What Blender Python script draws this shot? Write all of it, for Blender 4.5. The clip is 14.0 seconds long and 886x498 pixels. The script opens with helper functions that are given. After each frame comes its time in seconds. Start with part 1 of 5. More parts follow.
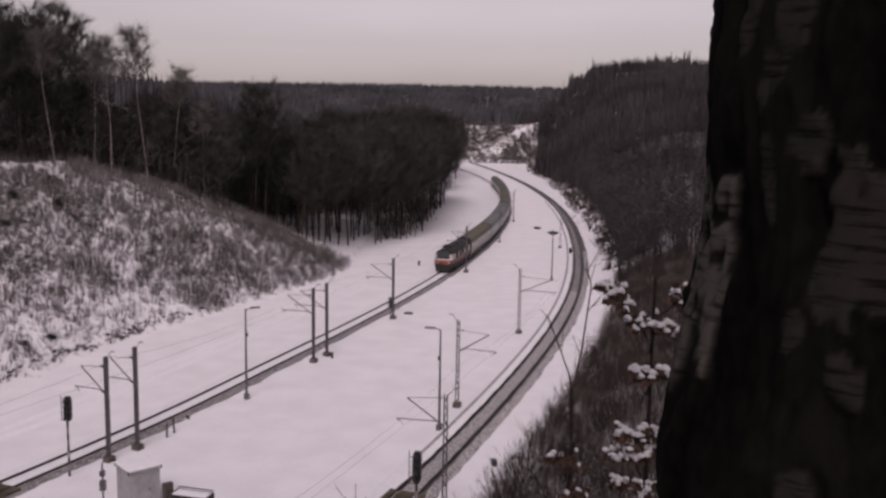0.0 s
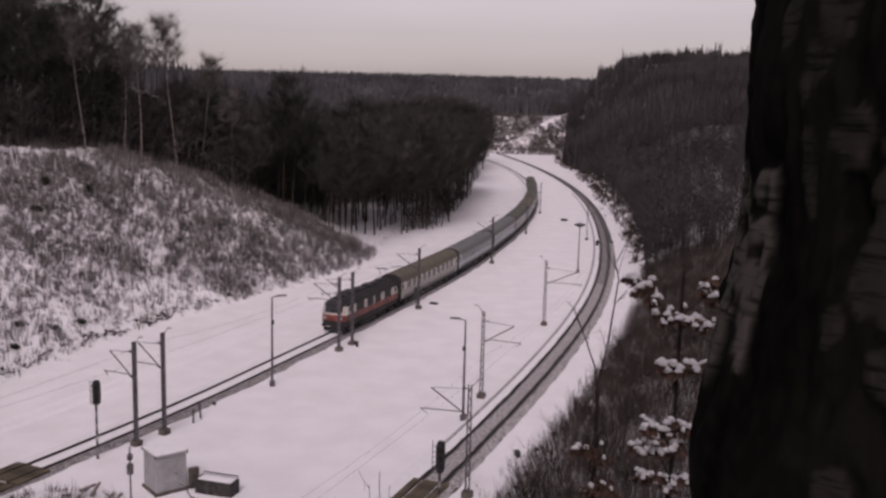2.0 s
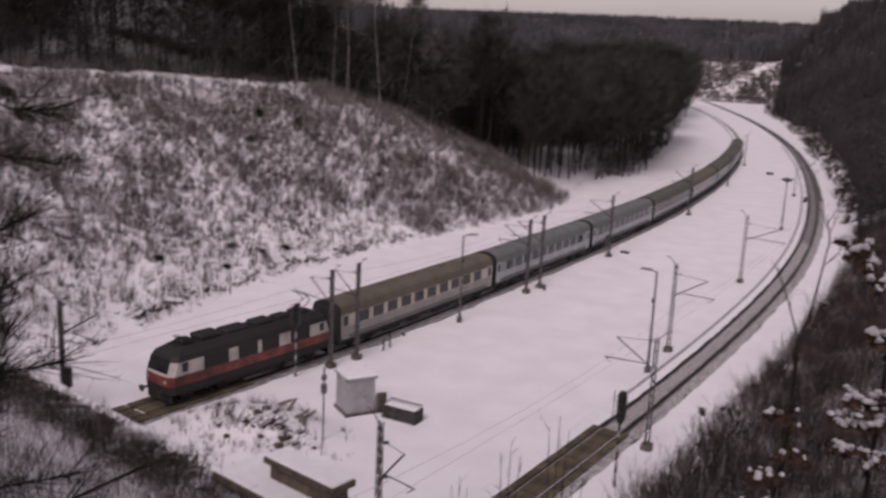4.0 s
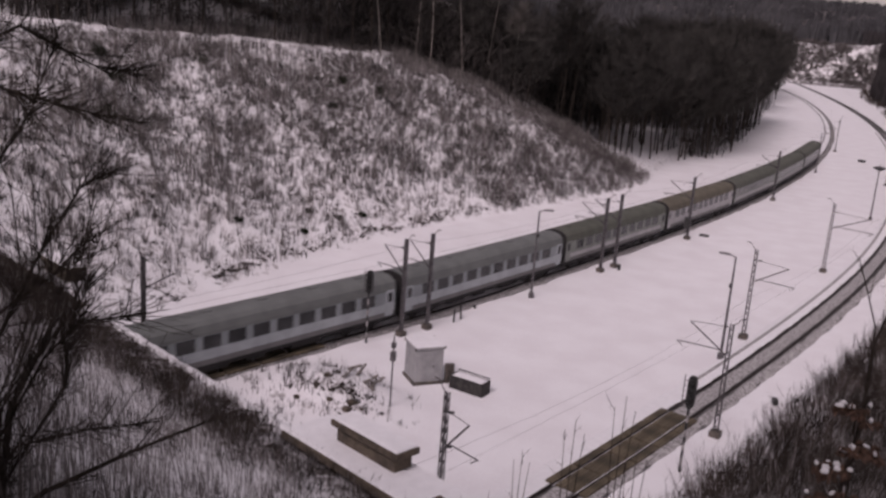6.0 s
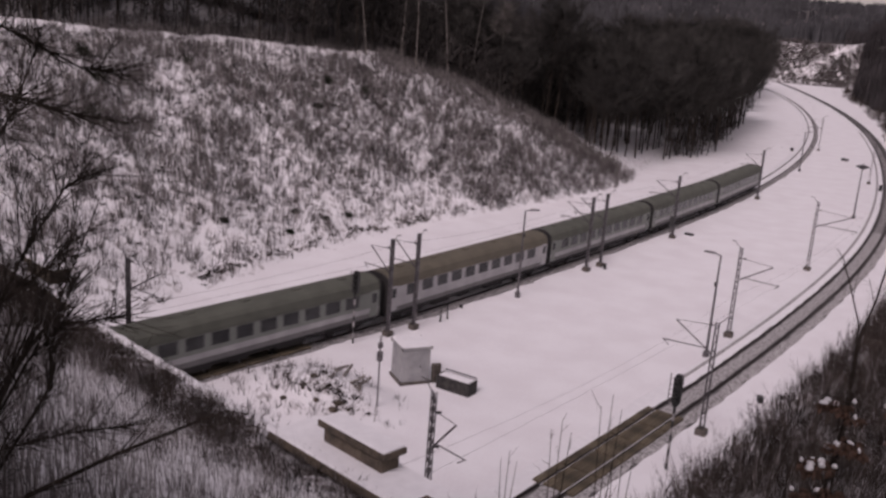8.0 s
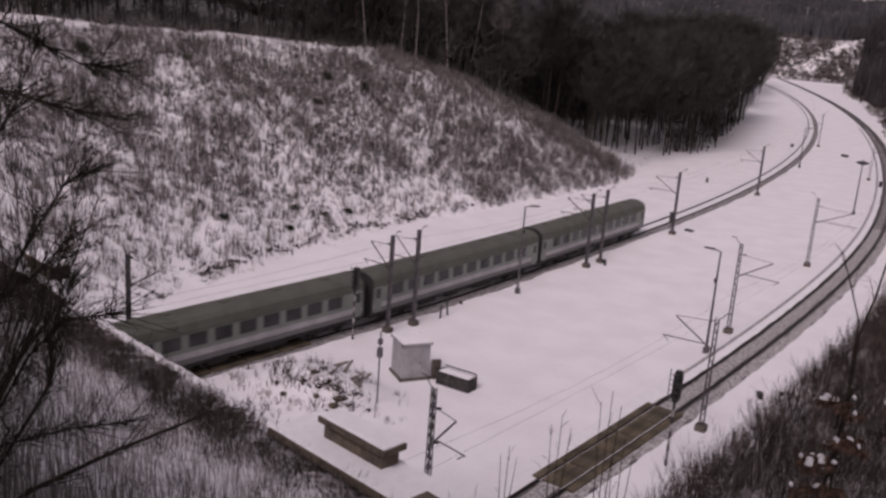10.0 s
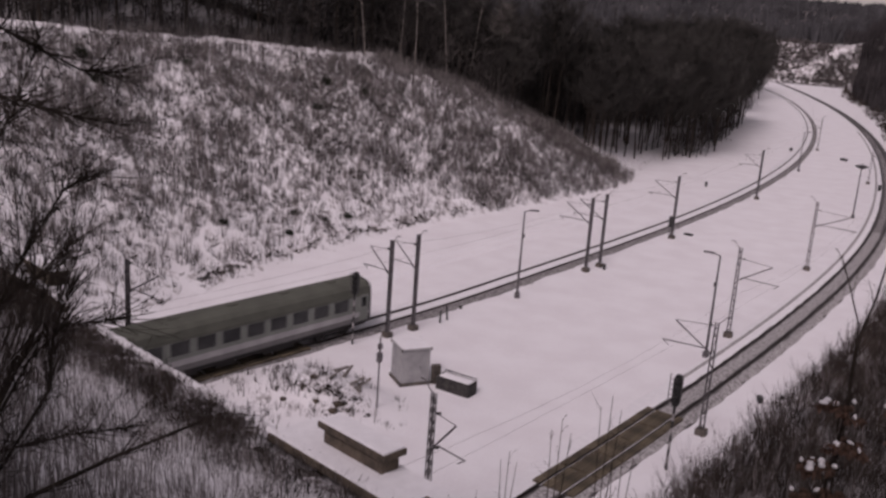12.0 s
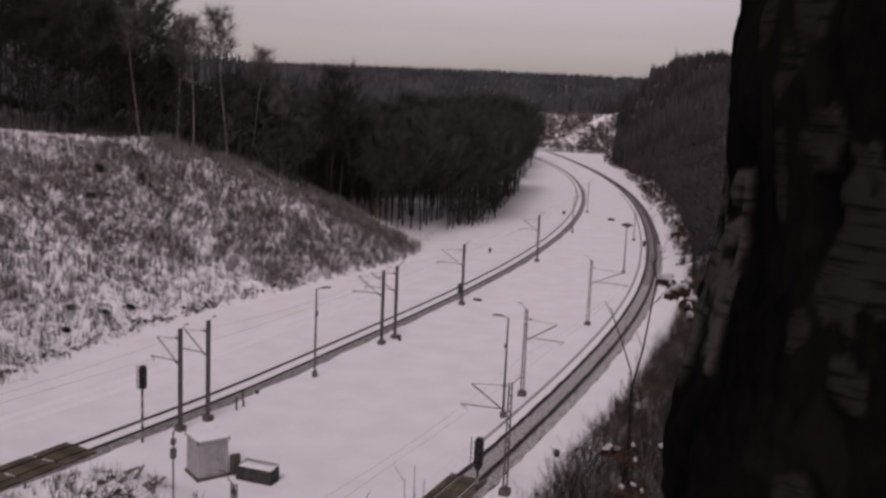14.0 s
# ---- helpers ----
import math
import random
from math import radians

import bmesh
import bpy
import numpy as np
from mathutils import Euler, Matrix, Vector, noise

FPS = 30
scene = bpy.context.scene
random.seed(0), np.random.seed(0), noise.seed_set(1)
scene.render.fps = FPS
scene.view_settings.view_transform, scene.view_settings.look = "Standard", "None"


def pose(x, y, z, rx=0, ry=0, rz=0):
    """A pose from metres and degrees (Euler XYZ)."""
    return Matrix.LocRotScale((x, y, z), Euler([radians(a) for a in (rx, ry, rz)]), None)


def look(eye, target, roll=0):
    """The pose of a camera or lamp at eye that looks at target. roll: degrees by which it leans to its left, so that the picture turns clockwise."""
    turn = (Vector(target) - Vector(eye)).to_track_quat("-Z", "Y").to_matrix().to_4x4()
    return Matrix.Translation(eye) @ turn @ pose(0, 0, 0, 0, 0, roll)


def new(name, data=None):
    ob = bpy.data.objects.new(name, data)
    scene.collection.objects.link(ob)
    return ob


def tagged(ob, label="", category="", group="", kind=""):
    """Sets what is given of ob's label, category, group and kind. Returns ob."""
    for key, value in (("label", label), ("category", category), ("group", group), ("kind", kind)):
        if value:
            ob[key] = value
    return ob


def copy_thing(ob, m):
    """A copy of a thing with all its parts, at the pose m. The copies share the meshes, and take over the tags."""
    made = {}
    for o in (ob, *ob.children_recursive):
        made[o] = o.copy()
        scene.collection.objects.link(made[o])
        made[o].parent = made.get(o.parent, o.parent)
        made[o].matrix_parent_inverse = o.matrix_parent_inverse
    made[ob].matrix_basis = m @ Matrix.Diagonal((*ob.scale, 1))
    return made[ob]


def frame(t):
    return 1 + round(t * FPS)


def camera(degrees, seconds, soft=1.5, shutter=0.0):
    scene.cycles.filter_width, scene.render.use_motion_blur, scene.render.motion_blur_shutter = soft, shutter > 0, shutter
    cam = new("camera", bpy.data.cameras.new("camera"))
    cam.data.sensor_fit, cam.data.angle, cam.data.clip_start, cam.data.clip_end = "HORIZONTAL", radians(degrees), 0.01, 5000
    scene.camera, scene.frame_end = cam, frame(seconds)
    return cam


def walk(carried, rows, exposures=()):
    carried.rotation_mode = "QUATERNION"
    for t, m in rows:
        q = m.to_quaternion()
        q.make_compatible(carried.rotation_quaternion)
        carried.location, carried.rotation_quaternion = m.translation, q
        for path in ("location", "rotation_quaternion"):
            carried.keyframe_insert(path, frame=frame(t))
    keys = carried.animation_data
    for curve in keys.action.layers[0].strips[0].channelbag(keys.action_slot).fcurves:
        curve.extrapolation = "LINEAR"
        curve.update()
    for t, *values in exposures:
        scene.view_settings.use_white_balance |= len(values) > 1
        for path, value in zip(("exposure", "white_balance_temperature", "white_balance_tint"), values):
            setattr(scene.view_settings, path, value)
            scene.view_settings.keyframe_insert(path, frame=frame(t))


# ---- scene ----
K = 0.887  # metres in one unit of the plan below
EYE = 27.27 * K
cam = camera(51.26, 14.0, soft=2.65, shutter=0.35)
walk(cam, [
    (0.0, pose(0.000, 0, EYE, 82.25, -0.86, 0.90)),
    (0.5, pose(-0.002, 0, EYE, 82.36, -1.12, 1.30)),
    (1.0, pose(-0.004, 0, EYE, 82.19, -1.22, 1.76)),
    (1.5, pose(-0.007, 0, EYE, 81.93, -1.26, 2.16)),
    (2.0, pose(-0.013, 0, EYE, 81.63, -1.37, 2.60)),
    (2.5, pose(-0.021, 0, EYE, 81.13, -1.51, 4.03)),
    (3.0, pose(-0.040, 0, EYE, 80.40, -1.71, 6.42)),
    (3.5, pose(-0.053, 0, EYE, 79.44, -1.82, 9.55)),
    (4.0, pose(-0.053, 0, EYE, 77.68, -2.63, 14.83)),
    (4.2, pose(-0.049, 0, EYE, 76.83, -3.02, 16.92)),
    (6.3, pose(0.000, 0, EYE, 75.69, -4.20, 19.99)),
    (6.5, pose(0.000, 0, EYE, 75.81, -4.18, 19.72)),
    (7.0, pose(0.000, 0, EYE, 76.02, -4.18, 19.41)),
    (7.5, pose(0.000, 0, EYE, 75.98, -4.25, 19.28)),
    (8.0, pose(0.000, 0, EYE, 75.75, -4.15, 19.09)),
    (10.5, pose(0.000, 0, EYE, 75.51, -4.16, 19.07)),
    (11.0, pose(0.000, 0, EYE, 75.57, -4.18, 18.99)),
    (11.5, pose(0.000, 0, EYE, 75.66, -4.21, 19.04)),
    (12.0, pose(0.000, 0, EYE, 75.81, -4.02, 19.02)),
    (12.5, pose(0.000, 0, EYE, 76.01, -4.04, 18.54)),
    (13.0, pose(0.020, 0, EYE, 76.53, -3.49, 14.64)),
    (13.5, pose(0.089, 0, EYE, 78.48, -2.84, 8.72)),
    (14.0, pose(0.089, 0, EYE, 81.28, -2.49, 5.64)),
], exposures=[(0.0, 0.05, 6450, 31), (3.0, 0.08, 6450, 31), (10.5, 0.05, 6450, 31), (11.5, 0.0, 6450, 31), (12.5, -0.12, 6450, 31), (14.0, -0.2, 6450, 31)])

# ---- world and sun: an overcast winter afternoon ----
world = bpy.data.worlds.new("overcast_sky")
scene.world = world
world.use_nodes = True
wn = world.node_tree
sky = wn.nodes.new("ShaderNodeTexSky")
sky.sky_type, sky.sun_disc = "NISHITA", False
sky.sun_elevation, sky.sun_rotation = radians(32), radians(180)
sky.air_density, sky.dust_density, sky.ozone_density = 1.0, 2.0, 1.0
grey = wn.nodes.new("ShaderNodeHueSaturation")
grey.inputs["Saturation"].default_value = 0.25
wn.links.new(sky.outputs[0], grey.inputs["Color"])
haze = wn.nodes.new("ShaderNodeMixRGB")
haze.blend_type = "MULTIPLY"
haze.inputs[0].default_value, haze.inputs[2].default_value = 1.0, (1.03, 0.965, 0.885, 1)
wn.links.new(grey.outputs[0], haze.inputs[1])
cloud_at = wn.nodes.new("ShaderNodeTexCoord")
cloud_map = wn.nodes.new("ShaderNodeMapping")
cloud_map.inputs["Scale"].default_value = (1.5, 1.5, 9)
clouds = wn.nodes.new("ShaderNodeTexNoise")
clouds.inputs["Scale"].default_value, clouds.inputs["Detail"].default_value = 1.6, 5
cloud_range = wn.nodes.new("ShaderNodeMapRange")
cloud_range.inputs["From Min"].default_value, cloud_range.inputs["From Max"].default_value = 0.3, 0.7
cloud_range.inputs["To Min"].default_value, cloud_range.inputs["To Max"].default_value = 0.95, 1.06
cover = wn.nodes.new("ShaderNodeVectorMath")
cover.operation = "SCALE"
wn.links.new(cloud_at.outputs["Generated"], cloud_map.inputs["Vector"])
wn.links.new(cloud_map.outputs[0], clouds.inputs["Vector"])
wn.links.new(clouds.outputs[0], cloud_range.inputs[0])
wn.links.new(haze.outputs[0], cover.inputs[0])
wn.links.new(cloud_range.outputs[0], cover.inputs["Scale"])
wn.links.new(cover.outputs[0], wn.nodes["Background"].inputs["Color"])
wn.nodes["Background"].inputs["Strength"].default_value = 0.088
sun = new("sun", bpy.data.lights.new("sun", "SUN"))
sun.data.energy, sun.data.angle, sun.data.color = 1.35, radians(25), (1.0, 0.95, 0.9)
sun.matrix_world = look((0, 0, 0), (0.15, 0.75, -0.9))


# ---- materials ----
def mat(name, c1, c2, rough=0.8, scale=3.0, metal=0.0, bump=0.0, fine=None, island=0.0, rand=0.0, lo=0.35, hi=0.65, stretch=None):
    """Two base colours mixed by noise at two scales, with relief."""
    m = bpy.data.materials.new(name)
    m.use_nodes = True
    nt = m.node_tree
    b = nt.nodes["Principled BSDF"]
    b.inputs["Roughness"].default_value, b.inputs["Metallic"].default_value = rough, metal
    b.inputs["Specular IOR Level"].default_value = 0.06 if rough > 0.92 else 0.5
    tc = nt.nodes.new("ShaderNodeTexCoord")
    src = tc.outputs["Object"]
    if stretch:
        mp = nt.nodes.new("ShaderNodeMapping")
        mp.inputs["Scale"].default_value = stretch
        nt.links.new(src, mp.inputs["Vector"])
        src = mp.outputs[0]
    n1, n2 = nt.nodes.new("ShaderNodeTexNoise"), nt.nodes.new("ShaderNodeTexNoise")
    n1.inputs["Scale"].default_value, n1.inputs["Detail"].default_value = scale, 6
    n2.inputs["Scale"].default_value, n2.inputs["Detail"].default_value = fine or scale * 7, 4
    add = nt.nodes.new("ShaderNodeMath")
    add.operation = "MULTIPLY_ADD"
    add.inputs[1].default_value = 0.4
    for n in (n1, n2):
        nt.links.new(src, n.inputs["Vector"])
    nt.links.new(n2.outputs[0], add.inputs[0])
    nt.links.new(n1.outputs[0], add.inputs[2])
    ramp = nt.nodes.new("ShaderNodeValToRGB")
    ramp.color_ramp.elements[0].position, ramp.color_ramp.elements[0].color = lo + 0.2, (*c1, 1)
    ramp.color_ramp.elements[1].position, ramp.color_ramp.elements[1].color = hi + 0.2, (*c2, 1)
    nt.links.new(add.outputs[0], ramp.inputs[0])
    out = ramp.outputs[0]
    if island or rand:
        hs = nt.nodes.new("ShaderNodeHueSaturation")
        mr = nt.nodes.new("ShaderNodeMapRange")
        amount = island or rand
        mr.inputs["To Min"].default_value, mr.inputs["To Max"].default_value = 1 - amount, 1 + amount
        if island:
            nt.links.new(nt.nodes.new("ShaderNodeNewGeometry").outputs["Random Per Island"], mr.inputs[0])
        else:
            nt.links.new(nt.nodes.new("ShaderNodeObjectInfo").outputs["Random"], mr.inputs[0])
        nt.links.new(mr.outputs[0], hs.inputs["Value"])
        nt.links.new(out, hs.inputs["Color"])
        out = hs.outputs[0]
    nt.links.new(out, b.inputs["Base Color"])
    if bump:
        bp = nt.nodes.new("ShaderNodeBump")
        bp.inputs["Strength"].default_value, bp.inputs["Distance"].default_value = 0.6, bump
        nt.links.new(add.outputs[0], bp.inputs["Height"])
        nt.links.new(bp.outputs[0], b.inputs["Normal"])
    return m


SNOW_CAP = mat("snow_cap", (0.80, 0.79, 0.81), (0.86, 0.85, 0.87), 0.6, 2.0, bump=0.02)
STONE = mat("portal_stone", (0.045, 0.036, 0.028), (0.125, 0.098, 0.072), 0.9, 1.2, bump=0.03)
BALLAST = mat("ballast", (0.10, 0.093, 0.093), (0.38, 0.365, 0.365), 0.95, 5.0, bump=0.04, fine=24)
TROUGH = mat("tarred_concrete", (0.015, 0.014, 0.014), (0.055, 0.05, 0.047), 0.9, 3.0, bump=0.01)
BALLAST_DARK = mat("dark_ballast", (0.025, 0.023, 0.023), (0.16, 0.15, 0.15), 0.9, 5.0, bump=0.04, fine=24)
SNOWY_BALLAST = mat("snowy_ballast", (0.14, 0.132, 0.13), (0.50, 0.485, 0.485), 0.95, 4.5, bump=0.02, fine=14, lo=0.3, hi=0.64)
RAIL = mat("rail_steel", (0.022, 0.016, 0.014), (0.05, 0.038, 0.033), 0.6, 3.0, metal=0.6)
DECK = mat("oiled_timber", (0.045, 0.036, 0.022), (0.125, 0.10, 0.065), 0.85, 1.0, bump=0.01, rand=0.25, stretch=(3, 0.5, 3))
MAST = mat("mast_paint", (0.05, 0.045, 0.05), (0.14, 0.13, 0.135), 0.6, 4.0, metal=0.2, bump=0.004)
CONCRETE = mat("concrete", (0.2, 0.19, 0.19), (0.36, 0.34, 0.34), 0.9, 2.0, bump=0.01)
DARK = mat("dark_paint", (0.012, 0.012, 0.012), (0.03, 0.03, 0.03), 0.5, 4.0)
HUT = mat("hut_paint", (0.27, 0.27, 0.275), (0.36, 0.355, 0.36), 0.6, 1.5, bump=0.004)
HUT_TRIM = mat("hut_trim", (0.04, 0.035, 0.03), (0.12, 0.10, 0.085), 0.7, 3.0)
BARK = mat("bark", (0.022, 0.018, 0.015), (0.06, 0.05, 0.043), 0.95, 2.0, bump=0.01, rand=0.3)
TWIG = mat("bare_twigs", (0.026, 0.025, 0.024), (0.062, 0.058, 0.054), 0.95, 0.6, rand=0.35)
PALE_BARK = mat("pale_birch_bark", (0.06, 0.05, 0.043), (0.26, 0.235, 0.215), 0.85, 1.6, bump=0.005, stretch=(1, 1, 2.5))
PALE_TWIG = mat("pale_birch_twigs", (0.06, 0.054, 0.05), (0.14, 0.128, 0.12), 0.95, 0.6, rand=0.2)
CONIFER = mat("conifer_green", (0.012, 0.016, 0.010), (0.035, 0.04, 0.026), 0.95, 1.0, rand=0.25)
WEED = mat("dry_weeds", (0.05, 0.045, 0.044), (0.165, 0.15, 0.147), 0.95, 0.4, island=0.45)
STEM = mat("tall_dry_stems", (0.10, 0.09, 0.088), (0.26, 0.24, 0.236), 0.95, 0.3, island=0.5)
BRUSH = mat("brush_twigs", (0.02, 0.0165, 0.0145), (0.08, 0.065, 0.057), 0.95, 0.4, island=0.4)
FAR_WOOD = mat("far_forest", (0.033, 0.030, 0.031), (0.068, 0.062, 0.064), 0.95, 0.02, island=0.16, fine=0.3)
# Paler and bluer than the hillside wood: distance haze put into the base colour.
FAR_HILL_HAZED = mat("distant_forest_hazed", (0.046, 0.046, 0.050), (0.092, 0.091, 0.097), 0.95, 0.01, island=0.10, fine=0.2)
BROW = mat("snowy_brow", (0.05, 0.036, 0.028), (0.78, 0.76, 0.78), 0.95, 1.1, bump=0.05, fine=5, lo=0.40, hi=0.56)

# ---- meshes ----
def mesh_ob(name, verts, faces, material, parent=None, label="", smooth=False):
    me = bpy.data.meshes.new(name)
    me.from_pydata([tuple(v) for v in verts], [], faces)
    me.materials.append(material)
    if smooth:
        me.polygons.foreach_set("use_smooth", [True] * len(me.polygons))
    me.update()
    ob = new(name, me)
    if parent:
        ob.parent = parent
    if label:
        ob["label"] = label
    return ob


def part(name, bm, material, parent=None, label="", smooth=False):
    me = bpy.data.meshes.new(name)
    bmesh.ops.recalc_face_normals(bm, faces=bm.faces)
    bm.to_mesh(me)
    bm.free()
    me.materials.append(material)
    if smooth:
        me.polygons.foreach_set("use_smooth", [True] * len(me.polygons))
    ob = new(name, me)
    if parent:
        ob.parent = parent
    if label:
        ob["label"] = label
    return ob


def box(bm, cx, cy, cz, sx, sy, sz, bevel=0.0, m=None):
    """A box about its centre, bevelled."""
    r = bmesh.ops.create_cube(bm, size=1, matrix=(m or Matrix()) @ Matrix.Translation((cx, cy, cz)) @ Matrix.Diagonal((sx, sy, sz, 1)))
    if bevel:
        es = list({e for v in r["verts"] for e in v.link_edges})
        bmesh.ops.bevel(bm, geom=es, offset=bevel, segments=1, affect="EDGES")
    return bm


def rod(bm, a, b, r1, r2=None, n=6):
    """A tapered round bar from a to b."""
    a, b = Vector(a), Vector(b)
    d = b - a
    m = Matrix.Translation((a + b) / 2) @ d.to_track_quat("Z", "Y").to_matrix().to_4x4()
    bmesh.ops.create_cone(bm, cap_ends=True, segments=n, radius1=r1, radius2=r1 if r2 is None else r2, depth=d.length, matrix=m)
    return bm


def empty(name, label, category, group="", m=None):
    e = tagged(new(name), label, category, group)
    if m is not None:
        e.matrix_world = m
    return e


def smooth01(a, b, v):
    t = np.clip((v - a) / (b - a), 0, 1)
    return t * t * (3 - 2 * t)


# ---- plan: the two tracks, as x at each y ----
KY = (-300, -60, 0, 40, 60, 70, 80, 100, 120, 140, 160, 180, 200, 220, 240, 270, 300, 330, 360, 400, 440, 480, 520, 560, 600, 640, 680, 800)
KL = (-180, -83, -58.8, -42.8, -35.1, -31.0, -27.15, -20.7, -14.46, -8.67, -3.54, 0.94, 4.8, 8.07, 10.8, 13.9, 16, 17.1, 17.4, 16.5, 14.35, 11, 6.5, 0.8, -6, -13.8, -22.8, -53)
KR = (-155, -53.1, -27.7, -12.1, -4.93, -1.55, 1.73, 7.81, 13.2, 17.7, 21.3, 24.2, 26.6, 28.55, 30.2, 32.1, 33.3, 33.8, 33.6, 32.5, 30.5, 27.7, 24.3, 20.35, 15.9, 11, 5.5, -12)


def spline(ky, kx, y):
    """Cubic through the knots."""
    ky, kx, y = np.array(ky, float), np.array(kx, float), np.asarray(y, float)
    s = np.gradient(kx, ky)
    i = np.clip(np.searchsorted(ky, y) - 1, 0, len(ky) - 2)
    h = ky[i + 1] - ky[i]
    u = (y - ky[i]) / h
    return ((1 + 2 * u) * (1 - u) ** 2 * kx[i] + u * (1 - u) ** 2 * h * s[i] + u * u * (3 - 2 * u) * kx[i + 1] + u * u * (u - 1) * h * s[i + 1])


FINE_Y = np.arange(-300, 720, 1.0)
LEFT_X, RIGHT_X = spline(KY, KL, FINE_Y), spline(KY, KR, FINE_Y)
LEFT_S = np.concatenate([[0], np.cumsum(np.hypot(1, np.diff(LEFT_X)))])
LEFT_S += 168.15 - np.interp(100, FINE_Y, LEFT_S)
RAIL_TOP = 0.32


def on_left(s):
    """Point of the left track at arc length s."""
    y = float(np.interp(s, LEFT_S, FINE_Y))
    return Vector((float(np.interp(y, FINE_Y, LEFT_X)), y, RAIL_TOP))


# ---- plan: the ground ----
WALL_A, WALL_U = np.array((-48.0, 49.7)), np.array((0.904, -0.427))
WALL_N = np.array((-0.427, -0.904))
TOE_Y = (-60, 40, 59, 79, 98, 109, 123, 137, 152, 162, 180, 220, 270, 420, 580, 700)
TOE_X = (-62, -50, -48.8, -47.2, -44.2, -41, -36.6, -30.6, -24.4, -20.6, -20.5, -19, -7, -3, -2, -25)
RT_Y = (-60, 40, 150, 208, 277, 376, 545, 650, 900)
RT_OFF = (5, 5, 5.5, 6.3, 7.5, 12, 25, 44, 70)


def lumps(x, y, size, amount):
    return amount * (np.sin(x / size + 1.3 * np.sin(y / size * 0.7)) * np.cos(y / size * 1.1 + np.sin(x / size * 0.6)))


def behind_wall(x, y):
    """Metres from the portal wall towards the hill over the tunnels."""
    return (x - WALL_A[0]) * WALL_N[0] + (y - WALL_A[1]) * WALL_N[1]


def ground(x, y):
    x, y = np.asarray(x, float), np.asarray(y, float)
    toe = np.interp(y, TOE_Y, TOE_X) + lumps(x, y, 5, 0.6)
    cap = np.interp(x, (-400, -170, -97, -85, -63, -49, -29, -20, -14), (90, 52, 23.5, 22.7, 19.8, 14.9, 4.8, 1.2, 0))
    back = np.interp(x, (-150, -85, -79, -63, -49, -40), (86, 92, 117, 148, 157, 160))
    cap = cap + 0.22 * np.clip(y - back - 10, 0, 60) * smooth01(-45, -75, x)
    bank = 0.57 * (toe - x)
    low = 1.0 + 0.10 * (-20 - x) + 0.0012 * np.maximum(-20 - x, 0) ** 2
    low = np.minimum(low, 38)
    cap = cap + (np.minimum(cap, low) - cap) * smooth01(166, 205, y)
    left = np.minimum(bank, cap) + lumps(x, y, 3.1, 0.25) * smooth01(0, 3, bank)
    left = np.maximum(left, 0)
    toe_r = np.interp(y, FINE_Y, RIGHT_X) + np.interp(y, RT_Y, RT_OFF)
    dr = np.maximum(x - toe_r, 0)
    right = np.minimum(0.42 * dr, 9 + 0.11 * dr) + lumps(x, y, 4.3, 0.3) * smooth01(0, 4, dr)
    right = np.minimum(right, 30)
    z = np.maximum(left, np.maximum(right, 0))
    far = np.minimum(0.75 * np.maximum(y - (664 + 0.2 * np.abs(x - 20) + lumps(x, y, 6, 2.5)), 0), 27) * smooth01(150, 120, np.abs(x - 30) * 0.6)
    far = np.maximum(far, (108 + lumps(x, y, 260, 2.5)) * smooth01(1100, 2400, y))
    z = np.maximum(z, far)
    z = z + 44 * smooth01(-0.02, 0.20, x / np.maximum(y, 1)) * smooth01(300, 760, y) * smooth01(1050, 800, y) * smooth01(0, 55, dr)
    z = z + 1.7 * np.exp(-(((x + 27.6) / 4.6) ** 2 + ((y - 56.6) / 2.9) ** 2) ** 1.6) * (1 + lumps(x, y, 0.9, 0.16))
    d = behind_wall(x, y)
    # Past 27.5 an unseen rise behind the camera, added to block sky light.
    hill = 6.9 + 18.7 * np.clip(d / 24.5, 0, 1) ** 1.7 + 0.45 * np.clip(d - 27.5, 0, 45) + lumps(x, y, 2.3, 0.25) * smooth01(0, 4, d) * smooth01(24, 15, d)
    z = np.where(d > 0, np.maximum(hill, z), z)
    return z + 0.04 * lumps(x, y, 1.7, 1)


def litter(x, y):
    """How far dead leaves and bare earth replace the snow: under the woods and on the brushy slope."""
    x, y = np.asarray(x, float), np.asarray(y, float)
    edge = np.interp(y, (150, 160, 176, 191, 220, 232, 270, 420, 577), (-200, -36, -26, -25, -18, -13, -10, -6, -3))
    wood = smooth01(11, 28, edge - x) * smooth01(150, 162, y)
    back = np.interp(x, (-150, -85, -79, -63, -49, -40), (88, 94, 119, 150, 159, 162))
    top = smooth01(2, 7, y - back) * smooth01(-44, -50, x) * (1 - 0.55 * smooth01(-68, -82, x))
    toe_r = np.interp(y, FINE_Y, RIGHT_X) + np.interp(y, RT_Y, RT_OFF)
    right = smooth01(1.5, 6, x - toe_r) * (0.75 + 0.25 * smooth01(260, 330, y)) * np.maximum(smooth01(560, 520, y), smooth01(0.09, 0.105, x / np.maximum(y, 1)))
    far = smooth01(730, 770, y)
    # Dark cover for the unseen rise behind the camera, added with it.
    behind = smooth01(26, 30, behind_wall(x, y))
    return np.clip(np.maximum.reduce([wood, top, right, far, behind]), 0, 1)


# ---- the ground: one sheet to the horizon ----
def grid_axis(*spans):
    out = []
    for a, b, step in spans:
        out += list(np.arange(a, b, step))
    return np.array(out + [spans[-1][1]])


GX = grid_axis((-2600, -600, 200), (-600, -200, 40), (-200, -100, 8), (-100, 40, 1.25), (40, 120, 5), (120, 600, 30), (600, 3000, 200))
